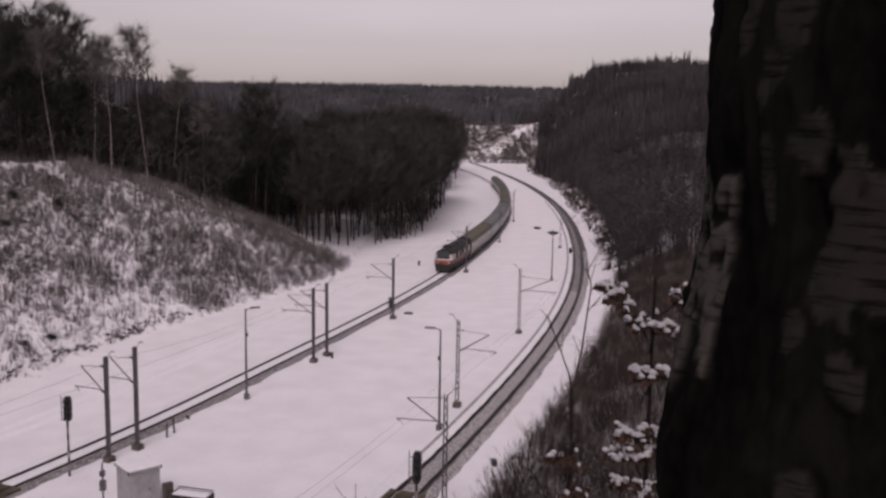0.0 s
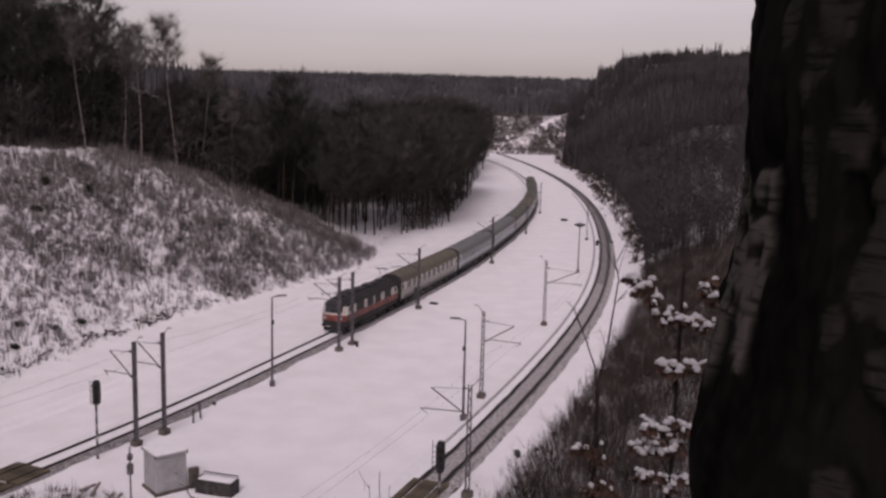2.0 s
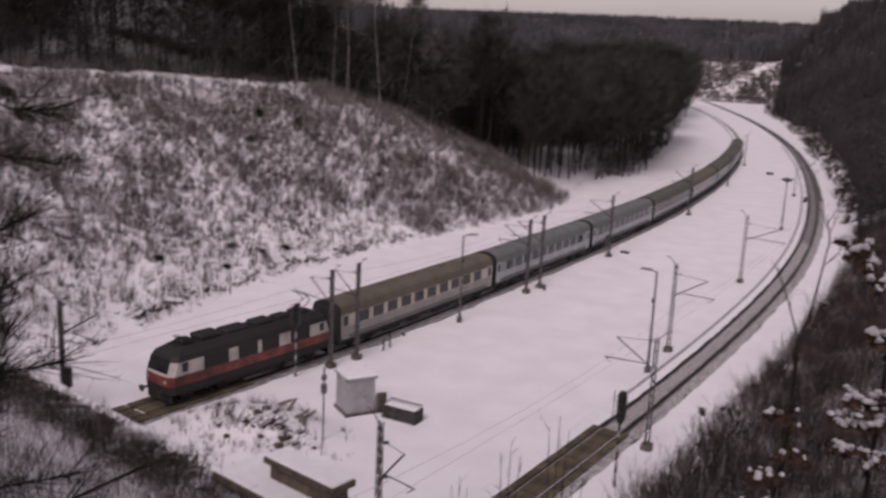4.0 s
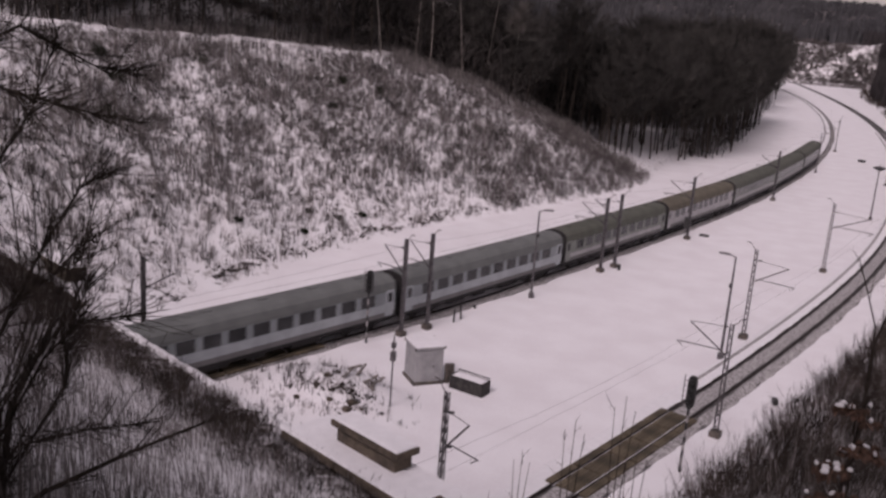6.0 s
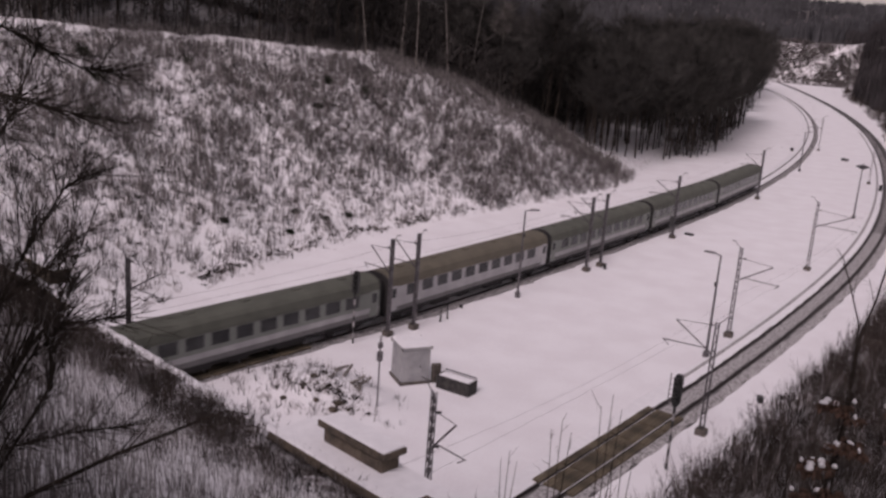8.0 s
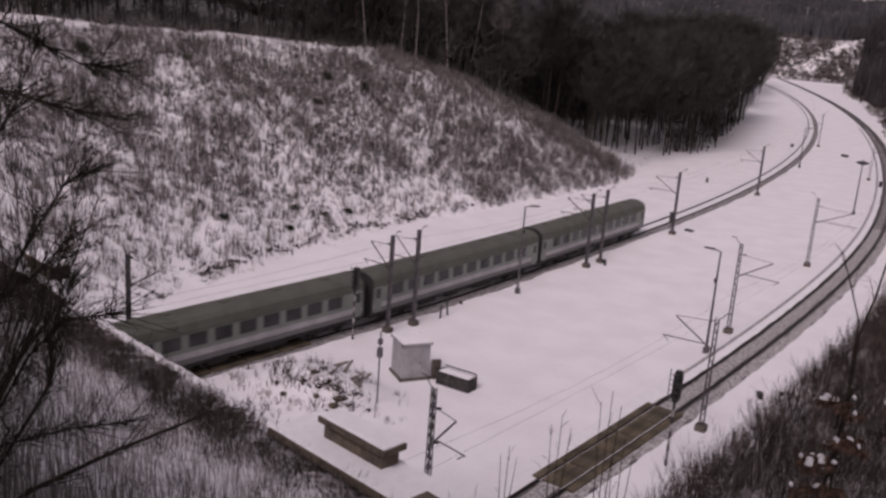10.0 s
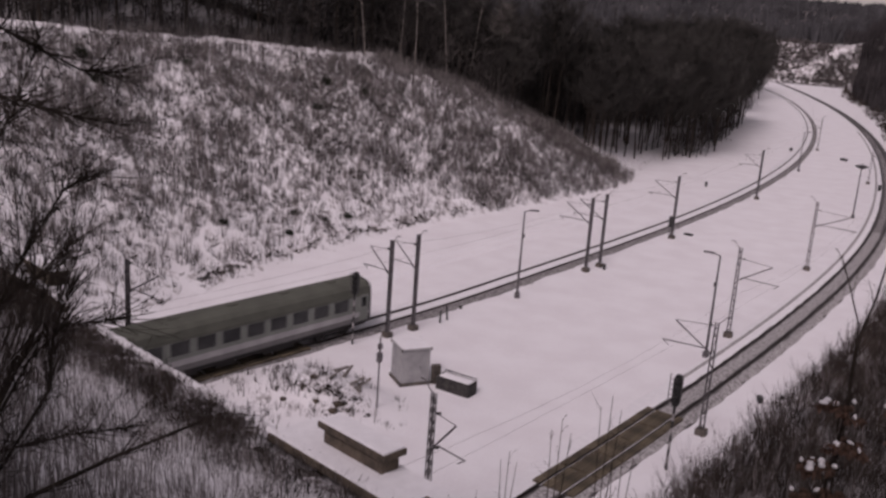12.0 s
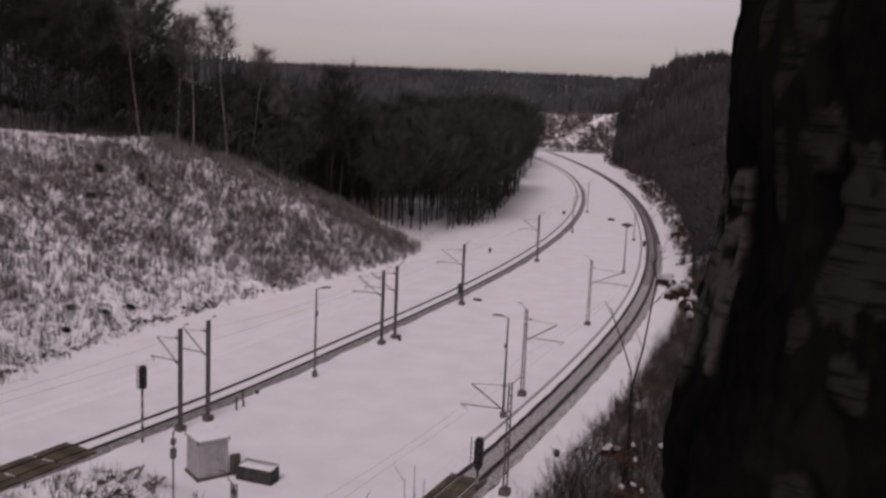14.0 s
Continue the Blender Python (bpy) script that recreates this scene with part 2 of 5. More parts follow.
GY = grid_axis((-400, -40, 40), (-40, 8, 4), (8, 180, 1.25), (180, 320, 3.5), (320, 760, 9), (760, 1200, 40), (1200, 4800, 150))


X, Y = np.meshgrid(GX, GY)
Z = ground(X, Y)
GX_LIST, GY_LIST, Z_ROWS = GX.tolist(), GY.tolist(), Z.tolist()


def gz(x, y):
    """Height of the ground sheet."""
    i = min(max(int(bisect(GX_LIST, x)) - 1, 0), len(GX_LIST) - 2)
    j = min(max(int(bisect(GY_LIST, y)) - 1, 0), len(GY_LIST) - 2)
    u, v = (x - GX_LIST[i]) / (GX_LIST[i + 1] - GX_LIST[i]), (y - GY_LIST[j]) / (GY_LIST[j + 1] - GY_LIST[j])
    a, b = Z_ROWS[j], Z_ROWS[j + 1]
    return (a[i] * (1 - u) + a[i + 1] * u) * (1 - v) + (b[i] * (1 - u) + b[i + 1] * u) * v


def bisect(values, x):
    lo, hi = 0, len(values)
    while lo < hi:
        mid = (lo + hi) // 2
        if x < values[mid]:
            hi = mid
        else:
            lo = mid + 1
    return lo


def build_ground():
    nx = len(GX)
    verts = np.stack([X.ravel(), Y.ravel(), Z.ravel()], 1)
    d = behind_wall(X, Y)
    faces = []
    for j in range(len(GY) - 1):
        for i in range(nx - 1):
            q = d[j:j + 2, i:i + 2]
            h = Z[j:j + 2, i:i + 2]
            if q.min() < 0 < q.max() and h.min() < 2.5 < h.max():
                continue
            a = j * nx + i
            faces.append((a, a + 1, a + nx + 1, a + nx))
    ob = mesh_ob("ground", verts.tolist(), faces, GROUND, smooth=True)
    at = ob.data.attributes.new("litter", "FLOAT", "POINT")
    at.data.foreach_set("value", litter(X, Y).ravel().astype(np.float32))
    return tagged(ob, "snow-covered valley floor and slopes with bare earth under trees", "ground", kind="structure")


def ground_material():
    """Snow, broken by dry grass on the steep slopes and by leaf litter under the woods."""
    m = mat("ground_snow", (0.80, 0.78, 0.80), (0.86, 0.85, 0.87), 0.65, 0.25, bump=0.05, fine=4)
    nt = m.node_tree
    b = nt.nodes["Principled BSDF"]
    geo = nt.nodes.new("ShaderNodeNewGeometry")
    sep = nt.nodes.new("ShaderNodeSeparateXYZ")
    nt.links.new(geo.outputs["True Normal"], sep.inputs[0])
    steep = nt.nodes.new("ShaderNodeMapRange")
    steep.inputs["From Min"].default_value, steep.inputs["From Max"].default_value = 0.985, 0.90
    nt.links.new(sep.outputs["Z"], steep.inputs[0])
    tc = nt.nodes.new("ShaderNodeTexCoord")
    n = nt.nodes.new("ShaderNodeTexNoise")
    n.inputs["Scale"].default_value, n.inputs["Detail"].default_value, n.inputs["Roughness"].default_value = 0.8, 10, 0.75
    nt.links.new(tc.outputs["Object"], n.inputs["Vector"])
    r = nt.nodes.new("ShaderNodeMapRange")
    r.inputs["From Min"].default_value, r.inputs["From Max"].default_value = 0.53, 0.60
    nt.links.new(n.outputs[0], r.inputs[0])
    mul = nt.nodes.new("ShaderNodeMath")
    mul.operation = "MULTIPLY"
    nt.links.new(steep.outputs[0], mul.inputs[0])
    nt.links.new(r.outputs[0], mul.inputs[1])
    mul2 = nt.nodes.new("ShaderNodeMath")
    mul2.operation = "MULTIPLY"
    mul2.inputs[1].default_value = 0.6
    nt.links.new(mul.outputs[0], mul2.inputs[0])
    mix = nt.nodes.new("ShaderNodeMixRGB")
    old = b.inputs["Base Color"].links[0].from_socket
    nt.links.new(mul2.outputs[0], mix.inputs[0])
    nt.links.new(old, mix.inputs[1])
    mix.inputs[2].default_value = (0.11, 0.085, 0.07, 1)
    at = nt.nodes.new("ShaderNodeAttribute")
    at.attribute_name = "litter"
    patch = nt.nodes.new("ShaderNodeMapRange")
    patch.inputs["From Min"].default_value, patch.inputs["From Max"].default_value = 0.66, 0.48
    patch.inputs["To Min"].default_value = 0.7
    nt.links.new(n.outputs[0], patch.inputs[0])
    amount = nt.nodes.new("ShaderNodeMath")
    amount.operation = "MULTIPLY"
    nt.links.new(at.outputs["Fac"], amount.inputs[0])
    nt.links.new(patch.outputs[0], amount.inputs[1])
    leaf = nt.nodes.new("ShaderNodeMixRGB")
    nt.links.new(amount.outputs[0], leaf.inputs[0])
    nt.links.new(mix.outputs[0], leaf.inputs[1])
    leaf.inputs[2].default_value = (0.045, 0.036, 0.031, 1)
    nt.links.new(leaf.outputs[0], b.inputs["Base Color"])
    return m


GROUND = ground_material()
build_ground()


# ---- tracks ----
def ribbon(name, xs, ys, profile, material, label, category, wobble=0.0, parent=None, y0=None, y1=None):
    """A profile (offset, height) swept along a track."""
    keep = [(x, y) for x, y in zip(xs, ys) if (y0 is None or y >= y0) and (y1 is None or y <= y1)]
    pts = np.array(keep)
    t = np.gradient(pts, axis=0)
    t /= np.linalg.norm(t, axis=1)[:, None]
    nrm = np.stack([t[:, 1], -t[:, 0]], 1)
    rnd = random.Random(len(name))
    verts, faces, k = [], [], len(profile)
    for p, n in zip(pts, nrm):
        for i, (o, h) in enumerate(profile):
            w = rnd.uniform(-wobble, wobble) if i in (0, k - 1) else 0
            verts.append((p[0] + n[0] * (o + w), p[1] + n[1] * (o + w), h))
    for j in range(len(pts) - 1):
        for i in range(k - 1):
            a = j * k + i
            faces.append((a, a + 1, a + k + 1, a + k))
    ob = mesh_ob(name, verts, faces, material, parent)
    return ob if parent else tagged(ob, label, category, kind="structure")


def rail_profile(o):
    t, b = RAIL_TOP, RAIL_TOP - 0.16
    return [(o - 0.07, b), (o - 0.07, b + 0.02), (o - 0.012, b + 0.05), (o - 0.012, t - 0.04), (o - 0.036, t - 0.03), (o - 0.036, t), (o + 0.036, t), (o + 0.036, t - 0.03), (o + 0.012, t - 0.04), (o + 0.012, b + 0.05), (o + 0.07, b + 0.02), (o + 0.07, b)]


def build_track(name, xs, label, bed, snow_between):
    top = empty(name, label, "railway track")
    top["kind"] = "structure"
    h = RAIL_TOP - 0.17
    ribbon("ballast", xs, FINE_Y, [(-2.1, -0.12), (-1.65, h - 0.03), (-1.0, h), (1.0, h), (1.65, h - 0.03), (2.3, -0.12)], bed, "", "", 0.18, top)
    if not snow_between:
        ribbon("ballast_middle", xs, FINE_Y, [(-0.62, h + 0.02), (-0.5, h + 0.05), (0.45, h + 0.05), (0.58, h + 0.02)], SNOWY_BALLAST, "", "", 0.07, top, y1=150)
        ribbon("ballast_middle", xs, FINE_Y, [(-0.5, h + 0.02), (-0.4, h + 0.04), (0.35, h + 0.04), (0.45, h + 0.02)], BALLAST, "", "", 0.07, top, y0=150, y1=330)
        ribbon("mottled_shoulder", xs, FINE_Y, [(1.12, h + 0.01), (1.35, h + 0.03), (1.7, h - 0.02), (2.15, -0.06)], SNOWY_BALLAST, "", "", 0.10, top, y1=200)
        ribbon("snow_shoulder", xs, FINE_Y, [(-2.6, -0.05), (-1.9, h + 0.0), (-1.4, h + 0.03), (-1.1, h)], SNOW_CAP, "", "", 0.08, top)
        ribbon("snow_rut", xs, FINE_Y, [(-2.32, h - 0.06), (-2.2, h + 0.015), (-2.02, h + 0.015), (-1.92, h - 0.01)], SNOWY_BALLAST, "", "", 0.02, top, y0=72, y1=330)
    if snow_between:
        ribbon("snow_strip", xs, FINE_Y, [(-0.66, h + 0.02), (-0.5, h + 0.08), (0.5, h + 0.08), (0.66, h + 0.02)], SNOW_CAP, "", "", 0.03, top)
        ribbon("snow_shoulder", xs, FINE_Y, [(-2.6, -0.05), (-1.7, h + 0.04), (-1.15, h + 0.06), (-1.0, h + 0.02)], SNOW_CAP, "", "", 0.06, top)
    for o in (-0.7525 / K, 0.7525 / K):
        ribbon("rail", xs, FINE_Y, rail_profile(o), RAIL, "", "", 0, top)
    return top


TRACK_L = build_track("track_left", LEFT_X, "single railway track with snow between the rails", BALLAST, True)
TRACK_R = build_track("track_right", RIGHT_X, "curved single railway track on dark ballast", BALLAST_DARK, False)
ribbon("snow_verge", RIGHT_X, FINE_Y, [(-3.1, -0.05), (-2.5, 0.08), (-1.95, 0.12), (-1.7, 0.05)], SNOW_CAP, "snow bank along the ballast edge", "snow bank", 0.12)


def plank_crossing(xs, y0, y1, rows, label):
    """A timber deck: planks between and beside the rails."""
    top = empty("crossing_deck", label, "level crossing")
    bm = bmesh.new()
    box(bm, 0, 0, 0, 0.268, 2.99, 0.14, 0.006)
    me = bpy.data.meshes.new("plank")
    bm.to_mesh(me)
    bm.free()
    me.materials.append(DECK)
    rnd = random.Random(int(y0))
    n = int((y1 - y0) / 3)
    for k in range(n):
        for o in rows:
            y = y0 + (k + 0.5) * 3 + rnd.uniform(-0.03, 0.03)
            x = float(np.interp(y, FINE_Y, xs))
            a = math.atan2(float(np.interp(y + 1, FINE_Y, xs)) - x, 1)
            p = new("plank", me)
            p.parent = top
            p.matrix_basis = pose(x + o * math.cos(a), y - o * math.sin(a), RAIL_TOP - 0.07 + rnd.uniform(-0.012, 0.012), 0, 0, -math.degrees(a) + rnd.uniform(-0.3, 0.3))
    return top


for o in (-0.735, 0.735):
    ribbon("flangeway_snow", RIGHT_X, FINE_Y, [(o - 0.03, RAIL_TOP - 0.05), (o, RAIL_TOP - 0.015), (o + 0.03, RAIL_TOP - 0.05)], SNOW_CAP, "snow packed in the groove beside the rail", "snow strip", 0.0, y0=50, y1=65)
PLANKS = [-1.80, -1.55, -1.30, -1.05] + [-0.56 + 0.28 * i for i in range(5)] + [1.05, 1.30, 1.55]
plank_crossing(RIGHT_X, 50.2, 65.5, PLANKS[2:-1], "brown timber crossing deck over the curved track")
plank_crossing(LEFT_X, 53, 67, PLANKS[1:], "dark timber crossing deck at the tunnel mouth")


# ---- portal wall over the tunnels ----
def wall_point(u, d=0.0):
    return WALL_A + WALL_U * u + WALL_N * d


WALL_ROT = math.degrees(math.atan2(WALL_U[1], WALL_U[0]))


def build_portal():
    top = empty("wall_portal", "brown stone tunnel portal wall with snowy coping", "portal wall")
    top["kind"] = "structure"
    top.matrix_world = pose(WALL_A[0], WALL_A[1], 0, 0, 0, WALL_ROT)
    cuts = [(OPEN_L - 2.6, OPEN_L + 2.6), (OPEN_R - 2.6, OPEN_R + 2.6)]
    edges = [-18, cuts[0][0], cuts[0][1], cuts[1][0], cuts[1][1], 62]
    for a, b in ((edges[0], edges[1]), (edges[2], edges[3]), (edges[4], edges[5])):
        bm = bmesh.new()
        top_z = 7.15 if a > 30 else 6.75
        thick = 2.2 if a > 30 else 1.0
        box(bm, (a + b) / 2, 0.1 + thick / 2, top_z / 2 - 0.1, b - a, thick, top_z + 0.2)
        part("wall_panel", bm, STONE, top)
    for a, b in cuts:
        bm = bmesh.new()
        box(bm, (a + b) / 2, 0.6, 6.47, b - a, 1.0, 0.56)
        part("lintel", bm, STONE, top)
    bm = bmesh.new()
    for i in range(16):
        box(bm, 32.4 + i * 2, 1.0, 7.3, 1.97, 2.75, 0.4, 0.03)
    part("coping", bm, STONE, top)
    bm = bmesh.new()
    box(bm, 47, 1.0, 7.55, 31, 2.68, 0.12, 0.05)
    part("shelf_snow", bm, SNOW_CAP, top, "snow on the wide coping")
    rnd = random.Random(3)
    v, f = [], []
    for i in range(60):
        u = 8 + i * 0.4
        w = [rnd.uniform(-0.07, 0.07) for _ in range(3)]
        v += [(u, 0.42 + w[0], 6.7), (u, 0.5 + w[0], 6.95 + w[1]), (u, 0.95 + w[2] * 0.5, 6.92 + w[1]), (u, 1.12, 6.72)]
    for i in range(59):
        f += [(4 * i + k, 4 * i + k + 1, 4 * i + k + 5, 4 * i + k + 4) for k in range(3)]
    mesh_ob("wall_snow", v, f, SNOW_CAP, top, "narrow snow cap along the wall", smooth=True)
    v, f = [], []
    for i in range(123):
        u = -18 + i * 0.4
        w = [rnd.uniform(-0.16, 0.16) for _ in range(5)]
        v += [(u, -2.4, 7.1 + w[0]), (u, -1.2 + w[1], 7.1 + w[1]), (u, -0.3 + w[2], 6.95 + w[2]), (u, 0.35, 6.86 + w[3] * 0.5), (u, 0.55 + 0.3 * w[4], 6.6)]
    for i in range(122):
        f += [(5 * i + k, 5 * i + k + 1, 5 * i + k + 6, 5 * i + k + 5) for k in range(4)]
    mesh_ob("earth_brow", v, f, BROW, top, "snowy earth brow over the wall", smooth=True)
    v, f = [], []
    for i in range(32):
        u = 30 + i
        v += [(u, -2.4, 7.05 + rnd.uniform(-0.1, 0.1)), (u, -1.2, 7.1 + rnd.uniform(-0.1, 0.1)), (u, -0.2, 6.95), (u, -0.2, 6.2)]
    for i in range(31):
        f += [(4 * i + k, 4 * i + k + 1, 4 * i + k + 5, 4 * i + k + 4) for k in range(3)]
    mesh_ob("earth_fill", v, f, BROW, top, "snowy earth behind the wall", smooth=True)
    for u in (35.95, 2.4):
        bm = bmesh.new()
        for i in range(3):
            box(bm, u - 1.35 + 1.35 * i, 1.5, 7.95, 1.34, 1.05, 0.8, 0.03)
        blk = part("parapet_block", bm, STONE, top)
        bm = bmesh.new()
        box(bm, u, 1.5, 8.47, 4.6, 1.4, 0.3, 0.02)
        part("cap_slab", bm, STONE, blk, "overhanging brown cap slab")
        bm = bmesh.new()
        box(bm, u, 1.5, 8.67, 4.5, 1.32, 0.14, 0.05)
        part("block_snow", bm, SNOW_CAP, blk, "snow on the parapet block")
    bm = bmesh.new()
    box(bm, 41.9, 0.4, 7.35, 2.6, 1.6, 0.7, 0.04)
    part("end_block", bm, STONE, top)
    return top


def crossing_u(xs):
    best = min(FINE_Y, key=lambda y: abs(behind_wall(float(np.interp(y, FINE_Y, xs)), y)))
    p = np.array((float(np.interp(best, FINE_Y, xs)), best)) - WALL_A
    return float(p @ WALL_U)


OPEN_L, OPEN_R = crossing_u(LEFT_X), crossing_u(RIGHT_X)
build_portal()


def tunnel(xs, name):
    prof = [(-2.6, -0.1), (-2.6, 4.2), (-1.9, 5.6), (0, 6.25), (1.9, 5.6), (2.6, 4.2), (2.6, -0.1)]
    y1 = min(FINE_Y, key=lambda y: abs(behind_wall(float(np.interp(y, FINE_Y, xs)), y)))
    ribbon(name, xs, FINE_Y, prof, STONE, "stone tunnel lining", "tunnel", y1=y1)
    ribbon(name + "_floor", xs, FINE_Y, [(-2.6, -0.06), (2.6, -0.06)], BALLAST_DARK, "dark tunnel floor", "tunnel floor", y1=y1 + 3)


tunnel(LEFT_X, "tunnel_left")
tunnel(RIGHT_X, "tunnel_right")

for o in (-9.2, -11.0):
    ribbon("path_rut", LEFT_X, FINE_Y, [(o - 0.35, -0.03), (o - 0.12, 0.10), (o + 0.1, 0.02), (o + 0.3, 0.09), (o + 0.6, -0.03)], SNOW_CAP, "snowed-over wheel rut beside the bank", "rut", 0.1, y0=62, y1=150)


# ---- the train ----
def paint(name, c, rough=0.45, dirt=0.75):
    return mat(name, tuple(v * dirt for v in c), c, rough, 0.8, bump=0.002, fine=9)


RED, CREAM, LOCO_BLACK = paint("loco_red", (0.23, 0.05, 0.036), 0.5, 0.25), paint("loco_cream", (0.55, 0.51, 0.47), 0.5, 0.5), paint("loco_roof_black", (0.018, 0.017, 0.017), 0.7)
CHASSIS = paint("chassis_grime", (0.022, 0.02, 0.02), 0.85)
SOLE = paint("sole_bar_grime", (0.15, 0.145, 0.145), 0.7)
GLASS = mat("dark_window_glass", (0.016, 0.017, 0.018), (0.034, 0.035, 0.037), 0.18, 1.0)
GLASS.node_tree.nodes["Principled BSDF"].inputs["Specular IOR Level"].default_value = 0.4
LENS = mat("headlight_lens", (0.30, 0.28, 0.26), (0.42, 0.40, 0.37), 0.2, 6.0)


def shell(bm, profile, x0, x1, ends=True):
    """A closed cross-section (y, z) swept along x."""
    a = [bm.verts.new((x0, y, z)) for y, z in profile]
    b = [bm.verts.new((x1, y, z)) for y, z in profile]
    n = len(profile)
    for i in range(n):
        bm.faces.new((a[i], a[(i + 1) % n], b[(i + 1) % n], b[i]))
    if ends:
        bm.faces.new(a[::-1])
        bm.faces.new(b)
    return bm


def arc_roof(w, z0, z1, n=9):
    """Points of a rounded roof from one eave to the other."""
    return [(w * math.cos(math.pi * i / (n - 1)), z0 + (z1 - z0) * math.sin(math.pi * i / (n - 1)) ** 0.75) for i in range(n)]


def bogie(parent, x, wheel_r, base):
    bm = bmesh.new()
    for s in (-1, 1):
        box(bm, x, s * 1.0, wheel_r + 0.12, base + 1.3, 0.16, 0.34, 0.04)
        for dx in (-base / 2, base / 2):
            box(bm, x + dx, s * 1.1, wheel_r, 0.34, 0.16, 0.34, 0.04)
    box(bm, x, 0, wheel_r + 0.15, 0.6, 2.0, 0.3)
    b = part("bogie", bm, CHASSIS, parent)
    for dx in (-base / 2, base / 2):
        bm = bmesh.new()
        for s in (-0.75, 0.75):
            rod(bm, (x + dx, s - 0.065, wheel_r), (x + dx, s + 0.065, wheel_r), wheel_r, n=20)
        rod(bm, (x + dx, -0.75, wheel_r), (x + dx, 0.75, wheel_r), 0.09)
        part("wheelset", bm, CHASSIS, b)
    return b


def build_coach(label, body_c, band_c, roof_c, lower_c):
    """A coach 24 m over its ends, front towards -x; its base is on the rail."""
    top = empty("passenger_coach", label, "coach", "coaches of the train")
    half = 11.8
    bm = bmesh.new()
    shell(bm, [(-1.38, 0.95), (-1.40, 1.34), (1.40, 1.34), (1.38, 0.95)], -half, half)
    part("sole_bar", bm, SOLE, top, "grimy grey sole bar")
    bm = bmesh.new()
    shell(bm, [(-1.405, 1.342), (-1.415, 1.75), (1.415, 1.75), (1.405, 1.342)], -half, half)
    part("lower_body", bm, lower_c, top)
    bm = bmesh.new()
    shell(bm, [(-1.412, 1.752), (-1.412, 2.0), (1.412, 2.0), (1.412, 1.752)], -half, half)
    part("waist_band", bm, body_c, top)
    bm = bmesh.new()
    shell(bm, [(-1.41, 2.002), (-1.40, 2.98), (1.40, 2.98), (1.41, 2.002)], -half, half)
    part("window_band", bm, band_c, top)
    bm = bmesh.new()
    shell(bm, [(1.415, 2.982), (1.40, 3.2)] + arc_roof(1.39, 3.22, 4.08) + [(-1.40, 3.2), (-1.415, 2.982)], -half, half)
    roof = part("roof", bm, roof_c, top)
    for k in range(5):
        bm = bmesh.new()
        box(bm, -9 + 4.5 * k, 0, 4.09, 0.7, 0.5, 0.12, 0.03)
        part("roof_vent", bm, roof_c, roof)
    n = 10
    for s in (-1, 1):
        for k in range(n):
            x = -8.9 + 17.8 * k / (n - 1)
            bm = bmesh.new()
            box(bm, x, s * 1.395, 2.49, 1.4, 0.05, 0.9, 0.02)
            part("window", bm, GLASS, top)
        for x in (-11.2, 11.2):
            bm = bmesh.new()
            box(bm, x, s * 1.40, 2.05, 0.85, 0.06, 2.05, 0.02)
            d = part("door", bm, body_c, top)
            bm = bmesh.new()
            box(bm, x, s * 1.425, 2.5, 0.5, 0.03, 0.75, 0.01)
            part("door_pane", bm, GLASS, d)
    for e in (-1, 1):
        # Rim laps over the body: shade of the gap drawn as a dark ring.
        bm = bmesh.new()
        shell(bm, [(-1.41, 0.94), (-1.425, 2.0), (-1.41, 3.2)] + arc_roof(1.4, 3.22, 4.1)[::-1] + [(1.41, 3.2), (1.425, 2.0), (1.41, 0.94)], e * (half - 0.04), e * (half + 0.14))
        part("end_wall_gap_shade", bm, CHASSIS, top, "end wall with a dark rim drawing the shaded gap")
    for x in (-11.98, 11.98):
        bm = bmesh.new()
        box(bm, x, 0, 2.2, 0.3, 1.5, 2.7, 0.05)
        part("gangway", bm, CHASSIS, top)
    bm = bmesh.new()
    box(bm, 0, 0, 0.75, 23.4, 2.3, 0.36)
    for x, l in ((-4.5, 2.2), (-1.2, 1.6), (3.3, 2.8)):
        box(bm, x, 0, 0.55, l, 2.2, 0.5, 0.04)
    part("underframe", bm, CHASSIS, top)
    for x in (-8.6, 8.6):
        bogie(top, x, 0.46, 2.5)
    return top


